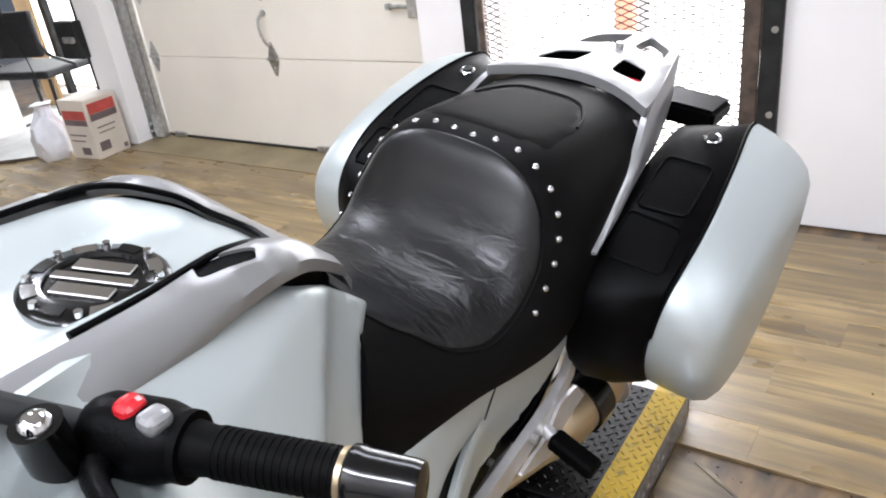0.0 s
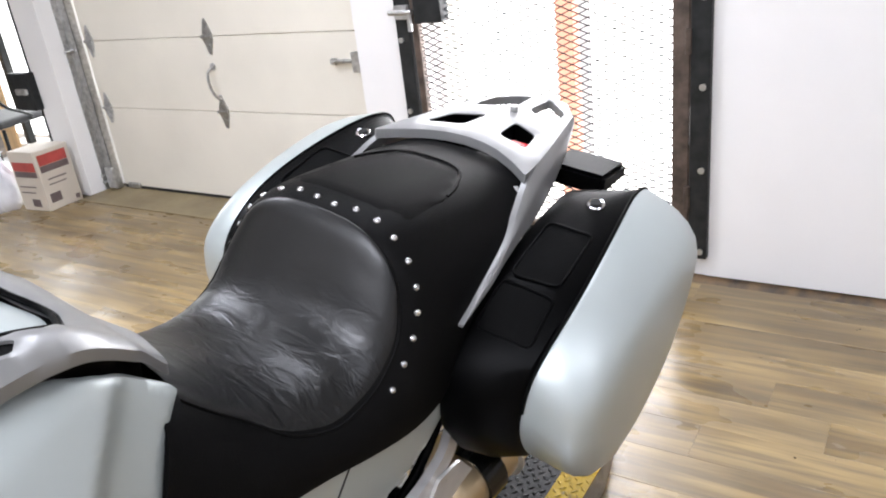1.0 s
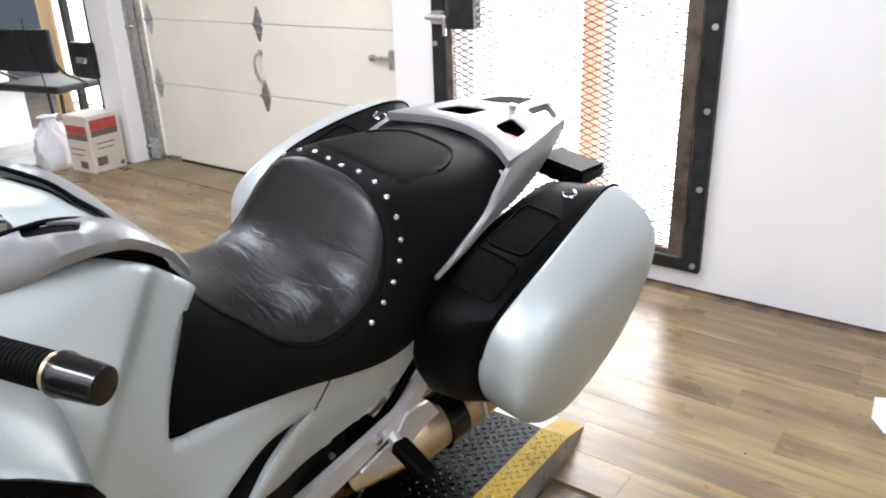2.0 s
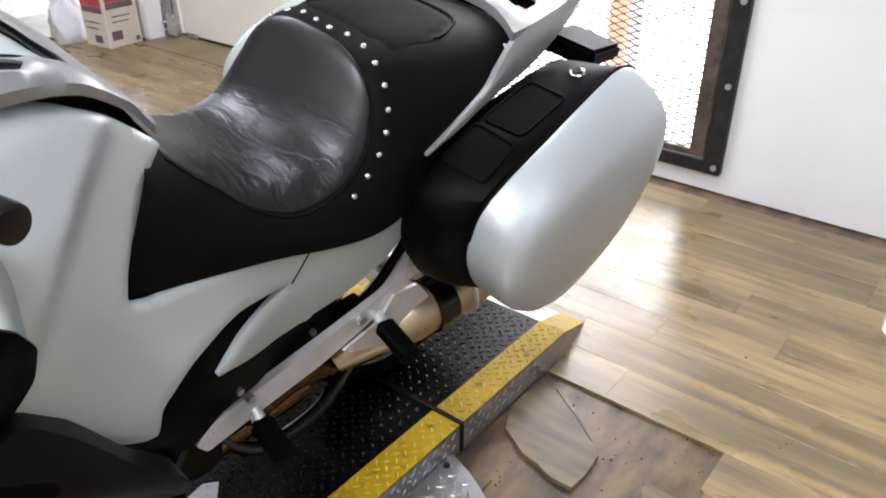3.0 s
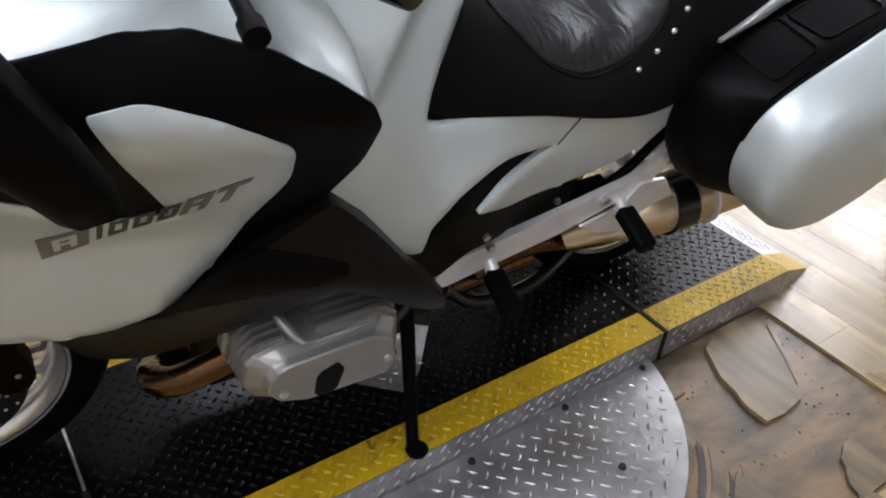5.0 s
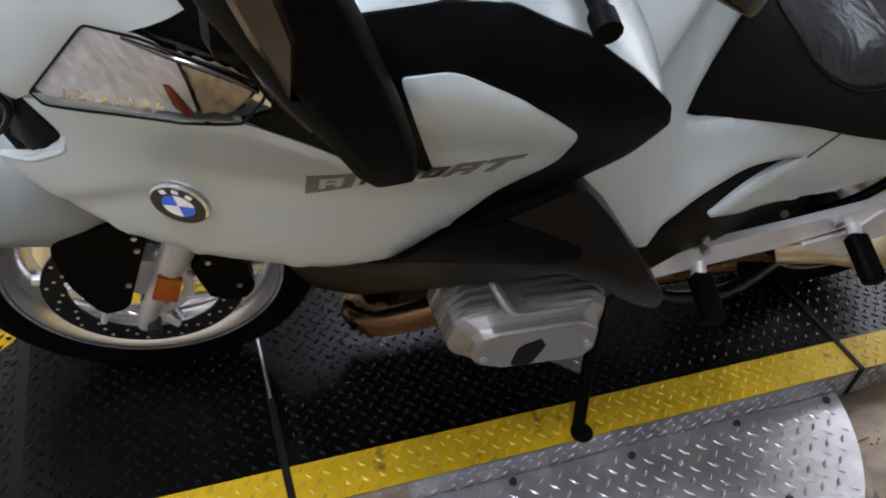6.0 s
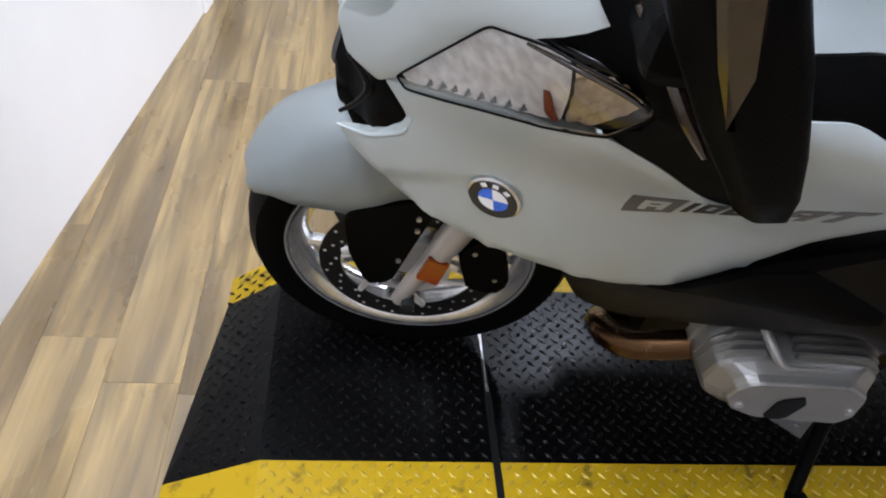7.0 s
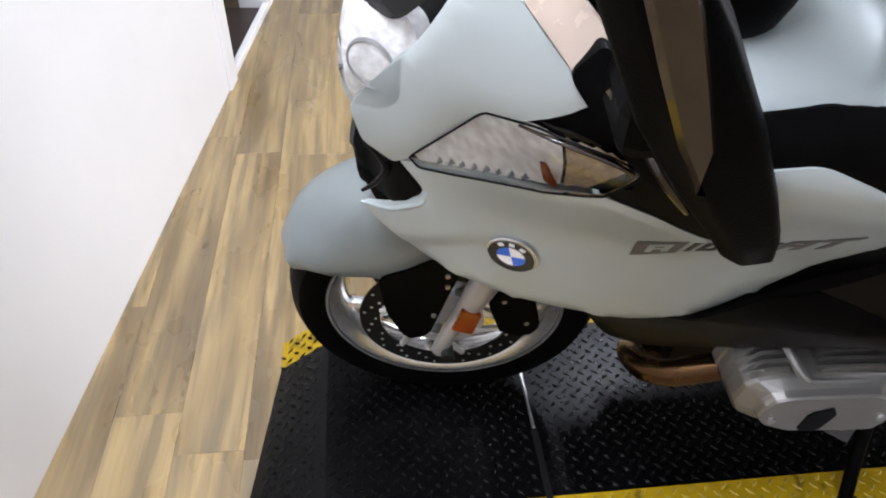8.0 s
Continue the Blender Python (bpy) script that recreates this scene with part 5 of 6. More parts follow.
TOPL = spline([(0.107, 1.922, 0.969), (0.141, 1.775, 0.966), (0.168, 1.65, 0.960), (0.180, 1.59, 0.944), (0.192, 1.545, 0.917), (0.205, 1.49, 0.882), (0.217, 1.40, 0.846), (0.230, 1.312, 0.811)], 5)
LOWL = spline([(0.112, 1.917, 0.935), (0.152, 1.80, 0.918), (0.178, 1.70, 0.894), (0.200, 1.60, 0.878), (0.210, 1.53, 0.868), (0.219, 1.46, 0.850), (0.227, 1.40, 0.831), (0.233, 1.312, 0.806)], 5)
rings = []
for p, q in zip(TOPL, LOWL):
    m_ = (p + q) / 2 + Vector((0.004, 0, 0.002))
    i_ = Vector((-0.012, 0, -0.002))
    rings.append([tuple(v) for v in (p, p + (m_ - p) * 0.5 + Vector((0.002, 0, 0.001)), m_, q, q + i_, m_ + i_, p + i_)])
pair("grab_rail", loft(rings), SATIN, label="satin silver grab rail")
for s in (1, -1):
    b = hose([(s * 0.150, 1.60, 0.925), (s * 0.166, 1.585, 0.905)], 0.009, 12, n=1)
    part("rail_bolt", b, ALLOY, bike, "bright rail fixing bolt", True)
rings = []
for y, w, za, zb in ((1.3, 0.16, 0.62, 0.84), (1.5, 0.15, 0.70, 0.90), (1.7, 0.12, 0.76, 0.935), (1.79, 0.10, 0.80, 0.925), (1.81, 0.08, 0.84, 0.92)):
    rings.append([(w * math.cos(a), y, (za + zb) / 2 + (zb - za) / 2 * math.sin(a)) for a in [2 * math.pi * k / 16 for k in range(16)]])
part("tail_body", loft(rings), BLACKPL, bike, "black tail underbody", True)
b = prism([(1.80, 0.905), (1.92, 0.90), (1.92, 0.865), (1.80, 0.86)], 0.11, 0.245, "x", bevel=0.008)
part("rear_flap", b, BLACKPL, bike, "black plastic rear flap")

# ---- panniers ----
LID = spline([(1.325, 0.68, 0), (1.345, 0.755, 0), (1.44, 0.825, 0), (1.6, 0.88, 0), (1.765, 0.908, 0), (1.85, 0.872, 0), (1.855, 0.75, 0), (1.785, 0.62, 0), (1.665, 0.53, 0), (1.52, 0.487, 0), (1.405, 0.525, 0), (1.343, 0.605, 0)], 6, True)
mid = Vector((1.6, 0.68, 0))


def pannier(side):
    def bend(p):
        """The joint of the lid bows out along its upper front and in at its upper rear."""
        return 0.020 * math.exp(-((p.x - 1.45) ** 2 + (p.y - 0.80) ** 2) / 0.03) - 0.018 * math.exp(-((p.x - 1.8) ** 2 + (p.y - 0.9) ** 2) / 0.015)

    def ring(x, f, dy=0.0, dz=0.0, bow=0.0):
        return [(side * (x + bow * bend(p)), mid.x + (p.x - mid.x) * f + dy, mid.y + (p.y - mid.y) * f + dz) for p in LID]
    bb = loft([ring(0.20, 0.90, -0.03, 0.0), ring(0.215, 0.97, -0.05, -0.01), ring(0.24, 1.0, -0.05, -0.01), ring(0.29, 1.01, -0.035, -0.008, 0.6), ring(0.335, 1.0, -0.01, 0, 1), ring(0.342, 0.985, 0, 0, 1)])
    tree = BVHTree.FromBMesh(bb)

    def top(u, v, lift=0.0):
        hit = tree.ray_cast(Vector((side * u, v, 1.5)), Vector((0, 0, -1)))[0]
        return (side * u, v, (hit.z if hit else 0.8) + lift)
    grp = part("pannier", bb, BLACKPL, bike, "black hard pannier with silver lid", True)
    part("lid", loft([ring(0.338, 0.992, 0, 0, 1), ring(0.347, 1.0, 0, 0, 1), ring(0.352, 0.999, 0, -0.001, 1), ring(0.378, 0.985, -0.002, -0.005, 0.8), ring(0.404, 0.963, -0.004, -0.011, 0.5), ring(0.428, 0.928, -0.008, -0.017, 0.25), ring(0.446, 0.875, -0.010, -0.02, 0.1), ring(0.458, 0.79, -0.010, -0.02), ring(0.466, 0.62, -0.010, -0.02), ring(0.470, 0.40, -0.010, -0.02), ring(0.472, 0.2, -0.01, -0.02), ring(0.4725, 0.05, -0.010, -0.02)][::-1]), SILVER, grp, "glossy ice-silver lid", True)
    b = hose([(side * (0.341 + bend(p)), p.x, p.y) for p in LID[0:36]], 0.004, 6, n=1, smooth=False)
    part("lid_seal", b, RUBBER, grp, "", True)
    # top: lock, carrying handle in its recess, flap
    q = Vector(top(0.281, 1.683, 0.0))
    part("lock", lathe([(0.0, -0.004), (0.017, -0.004), (0.017, 0.004), (0.015, 0.006), (0.012, 0.005), (0.0, 0.005)], Matrix.Translation(q) @ Matrix.Rotation(radians(14), 4, "X"), 20), CHROME, grp, "chrome key lock", True)
    part("keyhole", lathe([(0.0, 0.004), (0.010, 0.004), (0.010, 0.009), (0.0, 0.0095)], Matrix.Translation(q) @ Matrix.Rotation(radians(14), 4, "X"), 16), STEELD, grp, "", True)
    for lo, hi, y0, y1, nm in ((0.236, 0.325, 1.452, 1.595, "handle"), (0.236, 0.335, 1.345, 1.438, "flap")):
        b = sheet(rounded([(lo, y0), (hi, y0 + 0.01), (hi - 0.005, y1), (lo - 0.005, y1)], 0.15), lambda u, v: top(u, v, 0.0025), thick=(0, 0, -0.008), roll=0.002)
        part(nm, b, RUBBER, grp, "black carrying handle" if nm == "handle" else "", True)
        edge = [Vector(top(u, v, 0.003)) for u, v in rounded([(lo, y0), (hi, y0 + 0.01), (hi - 0.005, y1), (lo - 0.005, y1)], 0.15)]
        part("seam", hose(edge + edge[:1], 0.0024, 6, n=1, smooth=False), BLACKPL, grp, "", True)
    b = sheet(rounded([(1.765, 0.66), (1.79, 0.66), (1.825, 0.76), (1.80, 0.765)], 0.2), lambda y, z: (side * (0.462 - (y - 1.77) * 0.75), y, z), thick=(-0.02 * side, 0, 0))
    part("reflector", b, REDPL, grp, "red side reflector", True)


pannier(1)
pannier(-1)

# ---- engine, exhaust and foot controls ----
def cylinder(side):
    inner = [(0.417, 0.455), (0.424, 0.50), (0.438, 0.514), (0.477, 0.522), (0.642, 0.522), (0.672, 0.50), (0.68, 0.42), (0.645, 0.385), (0.47, 0.388), (0.43, 0.42)]
    outer = [(0.446, 0.462), (0.451, 0.49), (0.461, 0.506), (0.478, 0.513), (0.612, 0.516), (0.650, 0.487), (0.660, 0.432), (0.645, 0.407), (0.51, 0.412), (0.463, 0.435)]

    def ring(x, f, grow=1.0):
        pts = [(a[0] + (b[0] - a[0]) * f, a[1] + (b[1] - a[1]) * f) for a, b in zip(inner, outer)]
        return [(side * x, 0.55 + (p[0] - 0.55) * grow, 0.46 + (p[1] - 0.46) * grow) for p in rounded(pts, 0.13, 2)]
    cy = part("cylinder_head", loft([ring(0.16, 0, 0.93), ring(0.255, 0, 0.95), ring(0.257, 0, 1.02), ring(0.275, 0, 1.02), ring(0.277, 0, 0.985), ring(0.288, 0.02), ring(0.338, 0.14), ring(0.345, 0.24), ring(0.362, 0.90), ring(0.367, 1.0), ring(0.373, 1.0, 0.985), ring(0.377, 1.0, 0.955), ring(0.3775, 1.0, 0.6)]), CASTAL, bike, "cast aluminium boxer cylinder head")
    for k in range(4):
        x = 0.298 + 0.0125 * k
        z = 0.534 - 0.003 * k
        xs = sorted((side * (x - 0.003), side * (x + 0.003)))
        b = prism(rounded([(0.53, z - 0.02), (0.535, z + 0.008), (0.640, z + 0.008), (0.678 - 0.003 * k, z - 0.020), (0.67, z - 0.05)], 0.15, 2), *xs, "x")
        part("fin", b, CASTAL, cy)
        b = prism(rounded([(0.49, z - 0.02), (0.488, z + 0.007), (0.448, z + 0.004), (0.424 + 0.002 * k, z - 0.028), (0.414 + 0.004 * k, z - 0.075), (0.44, z - 0.08)], 0.15, 2), *xs, "x")
        part("fin", b, CASTAL, cy)
    b = hose([(side * x, y, z) for x, y, z in ((0.296, 0.487, 0.541), (0.330, 0.497, 0.532), (0.348, 0.510, 0.520), (0.351, 0.53, 0.516), (0.351, 0.58, 0.516), (0.350, 0.628, 0.514))], [0.007, 0.008, 0.0075, 0.0055, 0.005, 0.004], 10)
    part("cover_rib", b, CASTAL, cy)
    b = prism(rounded([(0.523, 0.478), (0.561, 0.486), (0.566, 0.463), (0.554, 0.411), (0.520, 0.413)], 0.2), min(side * 0.33, side * 0.3795), max(side * 0.33, side * 0.3795), "x", bevel=0.004)
    part("plug_cover", b, BLACKPL, cy, "black spark plug cover")
    for y, z in ((0.472, 0.452), (0.640, 0.45)):
        part("cover_bolt", rod((side * 0.37, y, z), (side * 0.381, y, z), 0.007, seg=8), GALV, cy)
    part("exhaust_header", hose([(side * 0.27, 0.43, 0.43), (side * 0.25, 0.35, 0.385), (side * 0.19, 0.325, 0.335), (side * 0.13, 0.37, 0.27), (side * 0.11, 0.6, 0.2), (side * 0.11, 0.9, 0.19), (side * 0.12, 1.15, 0.23)], 0.024, 14), BRONZE, bike, "heat-tinted exhaust header", True)


cylinder(1)
cylinder(-1)
part("engine_block", box((-0.17, 0.40, 0.20), (0.17, 0.92, 0.62), 0.03, seg=2), GREYPL, bike, "dark engine block")
part("radiator_shroud", box((-0.19, 0.24, 0.42), (0.19, 0.5, 0.9), 0.04, seg=2), BLACKPL, bike)
part("frame_core", box((-0.14, 0.6, 0.55), (0.14, 1.35, 0.72), 0.03, seg=2), BLACKPL, bike, "black frame and battery box")
muff = part("muffler", hose([(0.15, 1.20, 0.30), (0.18, 1.28, 0.345), (0.20, 1.36, 0.37), (0.215, 1.6, 0.40), (0.225, 1.88, 0.44)], [0.03, 0.045, 0.062, 0.066, 0.06], 24), TAN, bike, "heat-tinted steel muffler", True)
part("clamp", hose([(0.2155, 1.50, 0.388), (0.2155, 1.507, 0.389)], 0.070, 24, n=1), ALLOY, muff, "", True)
part("muffler_band", hose([(0.206, 1.405, 0.3755), (0.2095, 1.46, 0.3825)], 0.068, 24, n=1), SHINYBL, muff, "black band round the muffler", True)
part("exhaust_link", hose([(0.12, 1.0, 0.24), (0.13, 1.1, 0.285), (0.14, 1.2, 0.28), (0.15, 1.32, 0.26), (0.12, 1.42, 0.22)], 0.026, 14), BRONZE, bike, "heat-tinted link pipe", True)
FOOTPL = [(0.822, 0.392), (0.862, 0.428), (1.0, 0.452), (1.14, 0.480), (1.25, 0.503), (1.302, 0.532), (1.322, 0.578), (1.345, 0.574), (1.338, 0.515), (1.295, 0.474), (1.20, 0.440), (1.10, 0.408), (1.0, 0.390), (0.90, 0.370), (0.845, 0.358)]
b = prism(rounded(FOOTPL, 0.2), 0.205, 0.222, "x")
pl = part("foot_plate", b, ALLOY, bike, "brushed alloy foot-rest plate")
part("foot_plate", mirrored(prism(rounded(FOOTPL, 0.2), 0.205, 0.222, "x")), ALLOY, bike)
part("lower_bracket", prism(rounded([(1.02, 0.395), (1.12, 0.428), (1.25, 0.44), (1.22, 0.40)], 0.2), 0.18, 0.192, "x"), ALLOY, pl)
part("heel_guard", prism(rounded([(1.142, 0.419), (1.243, 0.443), (1.275, 0.495), (1.345, 0.49), (1.40, 0.42), (1.385, 0.395), (1.29, 0.359), (1.205, 0.387)], 0.15), 0.223, 0.230, "x"), ALLOY, pl, "pale alloy heel guard")
for y, z in ((1.335, 0.553), (1.36, 0.545), (1.19, 0.475), (0.93, 0.44)):
    part("bolt", rod((0.222, y, z), (0.234, y, z), 0.009, seg=8), GALV, pl)


def peg(p, q, bracket):
    g = part("foot_peg", box((-0.02, -0.016, 0), (0.02, 0.016, (Vector(q) - Vector(p)).length), 0.006), RUBBER, bike, "black rubber foot peg")
    d = Vector(q) - Vector(p)
    g.matrix_local = Matrix.Translation(p) @ d.to_track_quat("Z", "Y").to_matrix().to_4x4()
    br = part("peg_bracket", hose([bracket, p], 0.014, 10, n=1), ALLOY, bike, "", True)
    m_ = g.matrix_local
    b = box((-0.026, -0.021, -0.024), (0.024, -0.0175, 0.016), 0.003)
    box((-0.026, 0.0175, -0.024), (0.024, 0.021, 0.016), 0.003, bm=b)
    box((-0.026, -0.021, -0.028), (0.024, 0.021, -0.022), 0.003, bm=b)
    b.transform(m_)
    part("peg_yoke", b, ALLOY, br, "pale alloy yoke")
    b = rod((0.0, -0.024, 0.004), (0.0, 0.024, 0.004), 0.006, seg=10)
    b.transform(m_)
    part("peg_pin", b, STEELD, br)


peg((0.235, 0.945, 0.375), (0.33, 0.935, 0.36), (0.20, 0.945, 0.40))
peg((0.24, 1.24, 0.445), (0.335, 1.232, 0.428), (0.205, 1.25, 0.455))
b = hose([(0.20, 0.82, 0.39), (0.24, 0.75, 0.35), (0.25, 0.70, 0.33)], 0.008, 8)
rod((0.24, 0.70, 0.33), (0.30, 0.70, 0.325), 0.013, seg=12, bm=b)
part("shift_lever", b, STEELD, bike, "dark gear lever with rubber tip", True)
b = hose([(0.17, 0.79, 0.34), (0.22, 0.78, 0.29), (0.30, 0.765, 0.15), (0.355, 0.752, 0.075)], [0.018, 0.015, 0.013, 0.013], 12)
stand = part("side_stand", b, BLACKPL, bike, "black side stand", True)
b = lathe([(0.0, 0), (0.021, 0), (0.023, 0.006), (0.019, 0.012), (0.0, 0.012)], Matrix.Translation((0.372, 0.752, 0.073)) @ Matrix.Rotation(radians(-11), 4, "Y"), 20)
part("stand_foot", b, RUBBER, stand, "round black foot", True)
b = hose([(0.10, 0.93, 0.22), (0.15, 1.0, 0.17), (0.16, 1.15, 0.18), (0.11, 1.3, 0.22)], 0.016, 10)
part("centre_stand", b, SHINYBL, bike, "black folded centre stand", True)

# ---- wheels ----
def wheel(cy, steer, tw, rr, rw, discs):
    m = Matrix.Translation((0, cy, 0.30 if cy < 1 else 0.315)) @ Matrix.Rotation(radians(steer), 4, "Z") @ Matrix.Rotation(radians(90), 4, "Y")
    w = new("wheel")
    w.parent = bike
    w.matrix_local = m
    R = 0.30 if cy < 1 else 0.315
    part("tyre", lathe([(0.222, -tw * 0.42), (0.25, -tw * 0.5), (0.275, -tw * 0.47), (R - 0.009, -tw * 0.28), (R, 0.0), (R - 0.009, tw * 0.28), (0.275, tw * 0.47), (0.25, tw * 0.5), (0.222, tw * 0.42)], Matrix.Identity(4), 72), RUBBER, w, "black road tyre", True)
    part("rim", lathe([(0.230, -rw), (0.232, -rw + 0.006), (0.222, -rw + 0.012), (0.200, -rw + 0.03), (0.195, 0), (0.200, rw - 0.03), (0.222, rw - 0.012), (0.232, rw - 0.006), (0.230, rw),
                       (0.222, rw), (0.205, rw - 0.012), (0.188, rw - 0.03), (0.185, 0), (0.188, -rw + 0.03), (0.205, -rw + 0.012), (0.222, -rw)], Matrix.Identity(4), 72), RIM, w, "cast silver alloy rim", True)
    for r in (0.2185, 0.2255):
        part("rim_groove", lathe([(r, rw - 0.002), (r + 0.0012, rw - 0.002), (r + 0.0012, rw + 0.0006), (r, rw + 0.0006)], Matrix.Identity(4), 72), STEELD, w, "dark machined line on the rim lip", True)
    part("hub", rod((0, 0, -rw), (0, 0, rw), 0.045, seg=24), ALLOY, w, "", True)
    for k in range(5):
        for d in (-0.16, 0.16):
            a = 2 * math.pi * k / 5 + d
            a2 = 2 * math.pi * k / 5 + d * 0.6
            b = hose([(0.03 * math.cos(a2), 0.03 * math.sin(a2), rw * 0.3), (0.11 * math.cos(a), 0.11 * math.sin(a), rw * 0.45), (0.19 * math.cos(a), 0.19 * math.sin(a), rw * 0.25)], [0.015, 0.011, 0.013], 8)
            part("spoke", b, RIM, w, "", True)
    for z in discs:
        d = part("brake_disc", lathe([(0.122, z - 0.0025), (0.16, z - 0.0025), (0.16, z + 0.0025), (0.122, z + 0.0025)], Matrix.Identity(4), 72), DISC, w, "dark drilled brake disc")
        b = bmesh.new()
        for k in range(48):
            a = 2 * math.pi * k / 48
            r = (0.130, 0.140, 0.151)[k % 3]
            rod((r * math.cos(a), r * math.sin(a), z - 0.0029), (r * math.cos(a), r * math.sin(a), z + 0.0029), 0.0032, seg=6, bm=b)
        tagged(part("drill_hole", b, ALLOY, d), kind="stuff")
        b = lathe([(0.058, z - 0.002), (0.075, z - 0.002), (0.075, z + 0.002), (0.058, z + 0.002)], Matrix.Identity(4), 40)
        part("disc_carrier", b, ALLOY, d)
        for k in range(6):
            a = 2 * math.pi * k / 6
            part("carrier_arm", rod((0.07 * math.cos(a), 0.07 * math.sin(a), z), (0.124 * math.cos(a + 0.3), 0.124 * math.sin(a + 0.3), z), 0.006, seg=8), ALLOY, d)
    return w


wheel(0.0, -3.0, 0.12, 0.23, 0.052, (0.07, -0.07))
wheel(1.485, 0.0, 0.18, 0.23, 0.08, ())
# fork legs with calipers
for s in (1, -1):
    fk = part("fork_leg", hose([(s * 0.099, -0.016, 0.236), (s * 0.10, 0.0, 0.285), (s * 0.10, 0.03, 0.36), (s * 0.10, 0.058, 0.43), (s * 0.10, 0.13, 0.62)], [0.014, 0.016, 0.018, 0.026, 0.029], 16), FORK, bike, "pale alloy fork leg", True)
    part("reflector", prism([(0.007, 0.337), (0.045, 0.321), (0.060, 0.381), (0.024, 0.397)], s * 0.119 - 0.005, s * 0.119 + 0.005, "x", bevel=0.002), AMBER, fk, "amber reflector")
    part("axle_bolt", rod((s * 0.10, 0.0, 0.25), (s * 0.128, 0.0, 0.25), 0.012, seg=12), STEELD, fk)
    cal = part("brake_caliper", prism(rounded([(0.07, 0.40), (0.10, 0.44), (0.155, 0.40), (0.172, 0.32), (0.15, 0.285), (0.10, 0.295)], 0.2), s * 0.062, s * 0.108, "x", bevel=0.006), BLACKPL, bike, "black brake caliper")
    for y, z in ((0.10, 0.40), (0.145, 0.33)):
        part("caliper_bolt", rod((s * 0.10, y, z), (s * 0.110, y, z), 0.0045, seg=8), GALV, cal)
    b = prism(rounded([(-0.12, 0.46), (-0.02, 0.50), (0.03, 0.50), (0.0, 0.40), (-0.035, 0.28), (-0.075, 0.27), (-0.11, 0.36)], 0.2), s * 0.086, s * 0.096, "x", bevel=0.003)
    part("fork_guard", b, BLACKPL, bike, "black mudguard stay")
    for y, z in ((0.0, 0.465), (0.0, 0.435), (-0.025, 0.35)):
        part("bolt", rod((s * 0.09, y, z), (s * 0.100, y, z), 0.0045, seg=10), GALV, bike)

# front mudguard
rings = []
for k in range(27):
    ph = radians(149 - k * 4.5)
    deg = 149 - k * 4.5
    rin = None
    st = [(152, 0.305), (146, 0.285), (140, 0.245), (132, 0.20), (124, 0.170), (112, 0.165), (100, 0.19), (85, 0.225), (60, 0.26), (32, 0.30)]
    for (d1, r1), (d2, r2) in zip(st, st[1:]):
        if d2 <= deg <= d1:
            t = (d1 - deg) / (d1 - d2)
            rin = r1 + (r2 - r1) * (3 * t * t - 2 * t ** 3)
    if rin is None:
        rin = 0.30
    c = (math.cos(ph), math.sin(ph))
    ro = 0.335 + 0.018 * math.sin(min(1, k / 4) * math.pi / 2)
    sec = []
    for x, r in ((0.084, rin), (0.092, rin + (ro - rin) * 0.18), (0.095, rin + (ro - rin) * 0.35), (0.088, rin + (ro - rin) * 0.58), (0.074, rin + (ro - rin) * 0.8), (0.05, ro - 0.008), (0.026, ro - 0.001), (0.0, ro + 0.004)):
        sec.append((x, r))
    sec = sec + [(-x, r) for x, r in sec[-2::-1]]
    rings.append([(x * (0.55 + 0.45 * min(1, (k + 1.0) / 3)), r * c[0], 0.30 + r * c[1]) for x, r in sec])
b = loft(rings, closed=False)
bmesh.ops.solidify(b, geom=b.faces[:], thickness=0.004)
part("front_mudguard", b, SILVER, bike, "ice-silver front mudguard", True)
b = sheet(rounded([(-0.135, 0.70), (-0.06, 0.70), (0.03, 0.66), (0.05, 0.58), (-0.04, 0.58), (-0.10, 0.62)], 0.2), on(fairing, -0.03), thick=(-0.05, 0, 0))
pair("fork_shroud", b, BLACKPL)

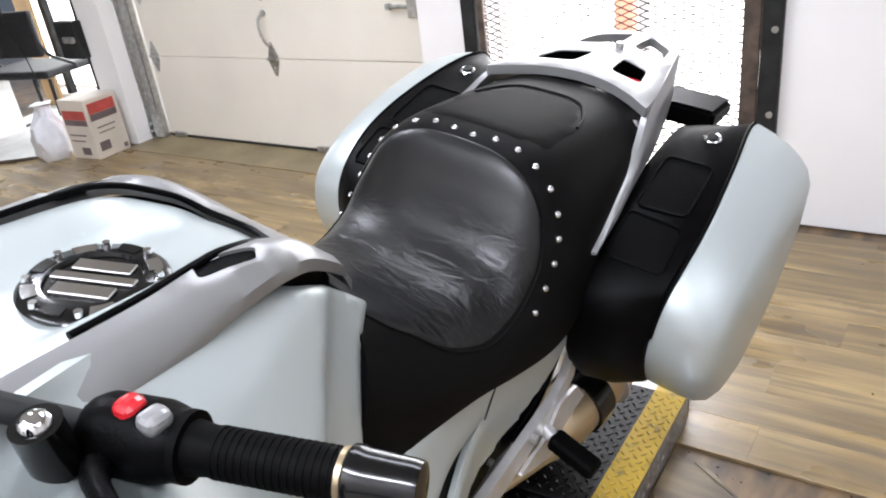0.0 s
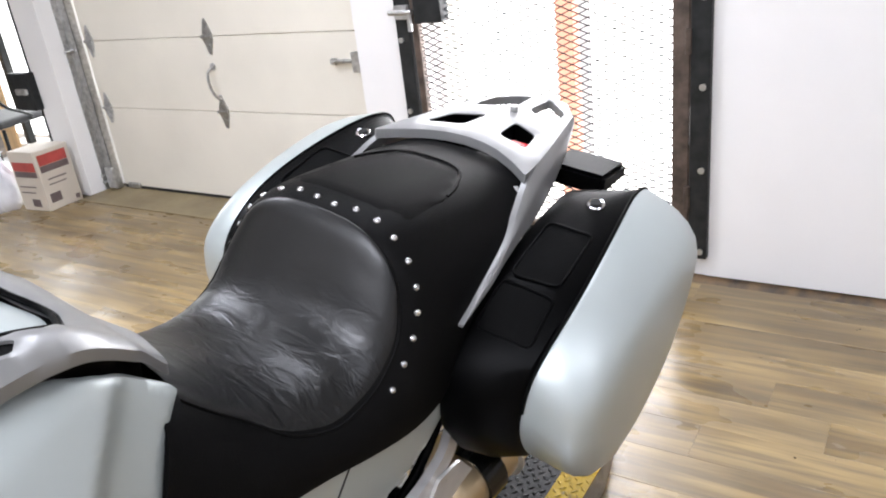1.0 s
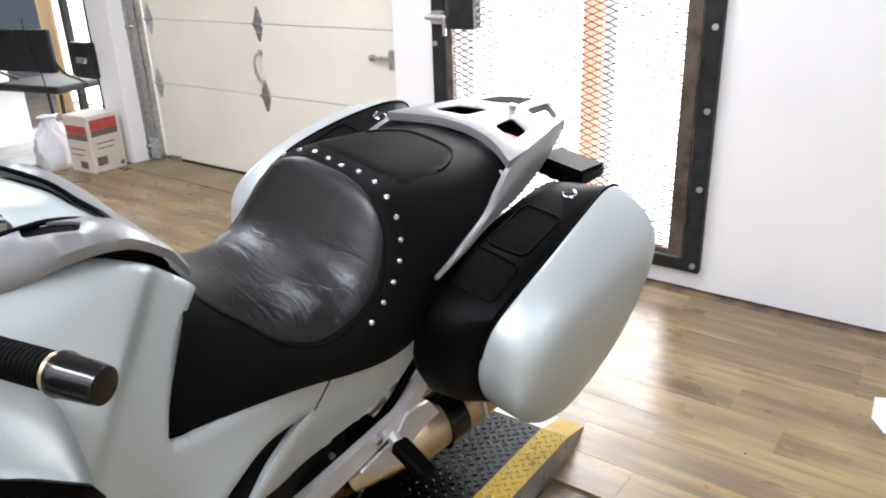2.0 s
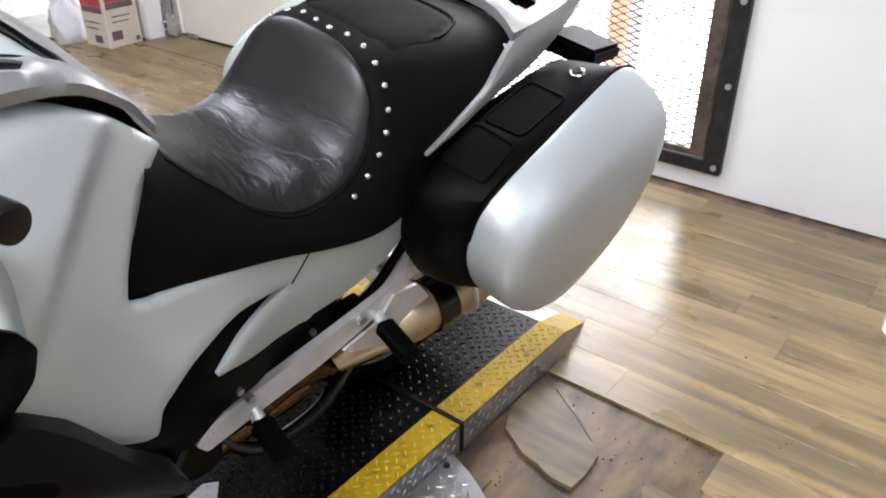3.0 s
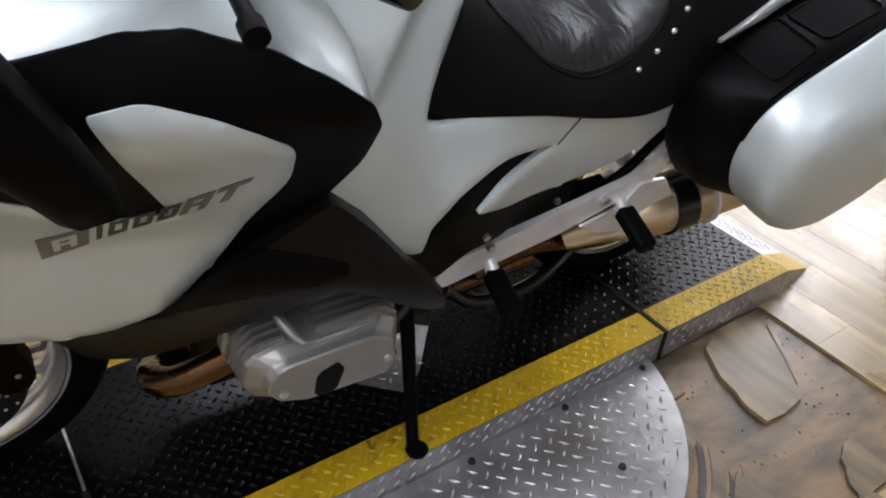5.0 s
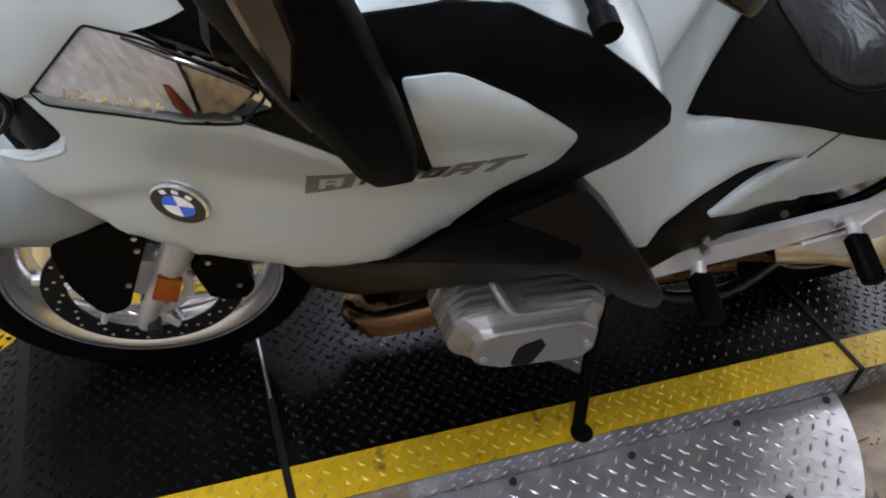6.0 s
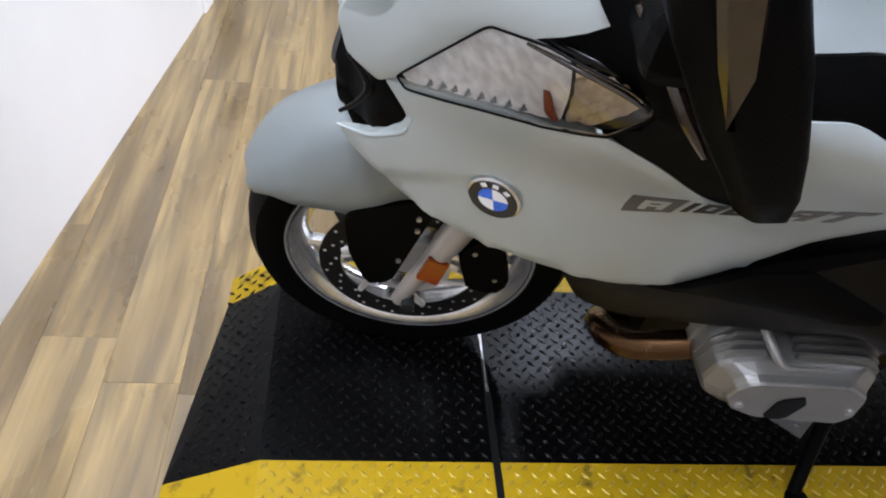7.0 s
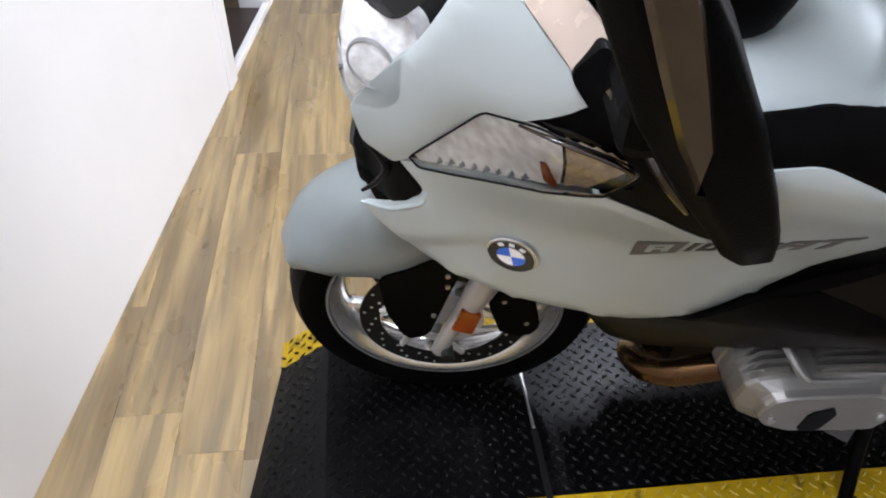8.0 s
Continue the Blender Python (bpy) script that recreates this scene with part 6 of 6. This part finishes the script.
# ---- mirrors and handlebar ----
for s in (1, -1):
    rings = []
    for z, y0, y1, x0, x1 in ((0.914, 0.252, 0.296, 0.425, 0.440), (0.919, 0.244, 0.301, 0.414, 0.446), (0.95, 0.222, 0.296, 0.402, 0.45), (1.0, 0.182, 0.277, 0.393, 0.452), (1.08, 0.130, 0.240, 0.387, 0.452), (1.18, 0.085, 0.185, 0.385, 0.448), (1.24, 0.06, 0.145, 0.385, 0.44)):
        xm, ym = (x0 + x1) / 2, (y0 + y1) / 2
        rings.append([(s * x, y, z) for x, y in rounded([(x0, y0 + 0.012), (xm, y0), (x1, y0 + 0.3 * (y1 - y0)), (x1 - 0.004, y1 - 0.008), (xm, y1), (x0, y1 - 0.01)], 0.16, 2)])
    mi = part("mirror", loft(rings), BLACKPL, bike, "black mirror housing", True)
    b = sheet(rounded([(0.098, 1.04), (0.165, 0.965), (0.185, 0.945), (0.215, 0.94), (0.19, 1.0), (0.13, 1.08)], 0.2), lambda y, z: (s * (fairing(y, z) + 0.012), y, z), thick=(-0.02 * s, 0, 0))
    part("mirror_foot", b, BLACKPL, mi, "black mirror foot", True)
    b = hose([(s * 0.345, 0.128, 1.056), (s * 0.372, 0.16, 1.02), (s * 0.395, 0.185, 0.985), (s * 0.408, 0.21, 0.955)], [0.004, 0.007, 0.007, 0.003], 8)
    part("mirror_trim", b, BROWNGL, mi, "glossy brown-black trim strip", True)
    # facet of the black housing; its warm reflection is painted in as brown
    b = loft([[(s * x, y, z) for x, y in ((x1 - 0.003, y0 + 0.010), (x1 + 0.0035, y0 + 0.016), (x1 + 0.0035, y1), (x1 - 0.003, y1 + 0.004))] for z, y0, y1, x1 in ((1.03, 0.178, 0.186, 0.4525), (1.08, 0.150, 0.186, 0.4535), (1.14, 0.124, 0.166, 0.4525), (1.20, 0.100, 0.146, 0.448), (1.24, 0.084, 0.128, 0.4425))])
    part("mirror_panel", b, BROWNGL, mi, "glossy mirror facet with a brown sheen in its colour", True)
    part("mirror_arm", box((min(s * 0.30, s * 0.40), 0.13, 1.01), (max(s * 0.30, s * 0.40), 0.19, 1.08), 0.02, seg=2), BLACKPL, mi)
    bar = part("handlebar", hose([(s * 0.05, 0.36, 1.12), (s * 0.14, 0.40, 1.13), (s * 0.23, 0.483, 1.078), (s * 0.430, 0.5605, 1.0927)], 0.011, 12), STEELD, bike, "black handlebar", True)
    a, c = Vector((s * 0.275, 0.501, 1.080)), Vector((s * 0.434, 0.562, 1.093))
    d = (c - a).normalized()
    gr = part("grip", hose([a, a + d * 0.02, c - d * 0.05], [0.021, 0.0178, 0.0178], 24, n=2, smooth=False), RUBBER, bar, "ribbed black rubber grip", True)
    for k in range(17):
        p = a + d * (0.026 + 0.0055 * k)
        part("rib", hose([p, p + d * 0.003], 0.0187, 18, n=1), RUBBER, gr, "", True)
    part("grip_ring", hose([c - d * 0.055, c - d * 0.051], 0.0198, 24, n=1), TAN, gr, "thin tan ring", True)
    end = part("bar_end", hose([c - d * 0.051, c - d * 0.049, c - d * 0.043, c - d * 0.038, c - d * 0.006, c - d * 0.001, c], [0.019, 0.0218, 0.0222, 0.0205, 0.0190, 0.0180, 0.0145], 24, n=1, smooth=False), SHINYBL, bar, "black tapered bar-end weight", True)
    part("flange", hose([a, a + d * 0.006], 0.026, 24, n=1), RUBBER, gr, "", True)
    sw = part("switch_box", hose([a - d * 0.075, a - d * 0.06, a - d * 0.02, a], [0.022, 0.03, 0.03, 0.024], 20), BLACKPL, bar, "black switch box", True)
    q = a - d * 0.035
    part("switch", box(q + Vector((-0.014, -0.012, 0.018)), q + Vector((0.006, 0.010, 0.036)), 0.008, seg=3), REDPL if s > 0 else BLACKPL, sw, "red rocker switch" if s > 0 else "")
    part("switch", box(q + Vector((0.010, -0.01, 0.02)), q + Vector((0.030, 0.012, 0.037)), 0.007, seg=3), SATIN, sw, "grey push switch" if s > 0 else "")
    lev = hose([q + Vector((0, -0.035, 0)), Vector((s * 0.28, 0.435, 1.10)), Vector((s * 0.38, 0.412, 1.105)), Vector((s * 0.47, 0.405, 1.10))], [0.012, 0.008, 0.007, 0.008], 10)
    part("lever", rod(Vector((s * 0.462, 0.405, 1.10)), Vector((s * 0.48, 0.404, 1.098)), 0.011, seg=12, bm=lev), BLACKPL, bar, "black hand lever", True)
    part("reservoir", rod(a - d * 0.06 + Vector((0, -0.04, 0.0)), a - d * 0.06 + Vector((0, -0.045, 0.045)), 0.017, seg=24), SHINYBL, bar, "black fluid reservoir", True)
    top_ = a - d * 0.06 + Vector((0, -0.045, 0.045))
    part("dome_bolt", lathe([(0.0, 0.0), (0.011, 0.0), (0.010, 0.004), (0.006, 0.007), (0.0, 0.008)], Matrix.Translation(top_), 18), CHROME, bar, "", True)
    for k in range(3):
        p = a - d * (0.012 + 0.02 * k) + Vector((0.004 * k, 0.027, -0.004))
        part("switch_key", box(p - Vector((0.007, 0.004, 0.006)), p + Vector((0.007, 0.006, 0.006)), 0.003, seg=2), TAN, sw, "", False)

    rings = []
    for k in range(9):
        a = -math.pi / 2 + math.pi * k / 8
        rings.append([(s * (0.27 + 0.035 * math.cos(a) * math.cos(g)), 0.262 + 0.052 * math.cos(a) * math.sin(g), 1.135 + 0.085 * math.sin(a)) for g in [2 * math.pi * j / 20 for j in range(20)]] if 0 < k < 8 else [(s * (0.27 + 0.002 * math.cos(g)), 0.262 + 0.002 * math.sin(g), 1.135 + 0.085 * math.sin(a)) for g in [2 * math.pi * j / 20 for j in range(20)]])
    part("cockpit_cover", loft(rings), BLACKPL, bike, "rounded black cockpit cover", True)

# ---- planks of the floor ----
plank_shapes = {}


def plank(x0, x1, y0, y1):
    key = (round(x1 - x0, 2), round(y1 - y0, 3))
    if key not in plank_shapes:
        plank_shapes[key] = mesh_of("plank", box((0, 0, -0.009), (key[0] - 0.0004, key[1] - 0.0004, 0), 0.0004), PLANK)
    ob = new("plank", plank_shapes[key])
    ob.parent = floor
    ob.location = (x0, y0, 0)


rng = random.Random(4)
W_P, L_P = 0.152, 1.22
far = bmesh.new()
y = -3.2
while y < 3.0:
    x = -9.0 - rng.uniform(0, 1.2)
    while x < 4.2:
        a, c = max(x, -9.0), min(x + L_P, 4.2)
        if c - a > 0.05:
            spans = [(a, c)]
            if c > HOLE[0] and a < HOLE[1] and y + W_P > HOLE[2] + 0.02 and y < HOLE[3] - 0.02:
                spans = [(a, HOLE[0] + rng.uniform(-0.04, 0.0)), (0.592 + (0.0, 0.012, 0.004, 0.016)[int(y * 20) % 4], c)]
            for u, v in spans:
                if v - u > 0.03:
                    if v > -5.6 and u < 2.4 and y > -1.2:
                        plank(u, v, y, y + W_P)
                    else:
                        box((u, y, -0.009), (v - 0.0012, y + W_P - 0.0012, 0), bm=far)
        x += L_P
    y += W_P
tagged(part("plank", far, PLANK, floor), kind="stuff")
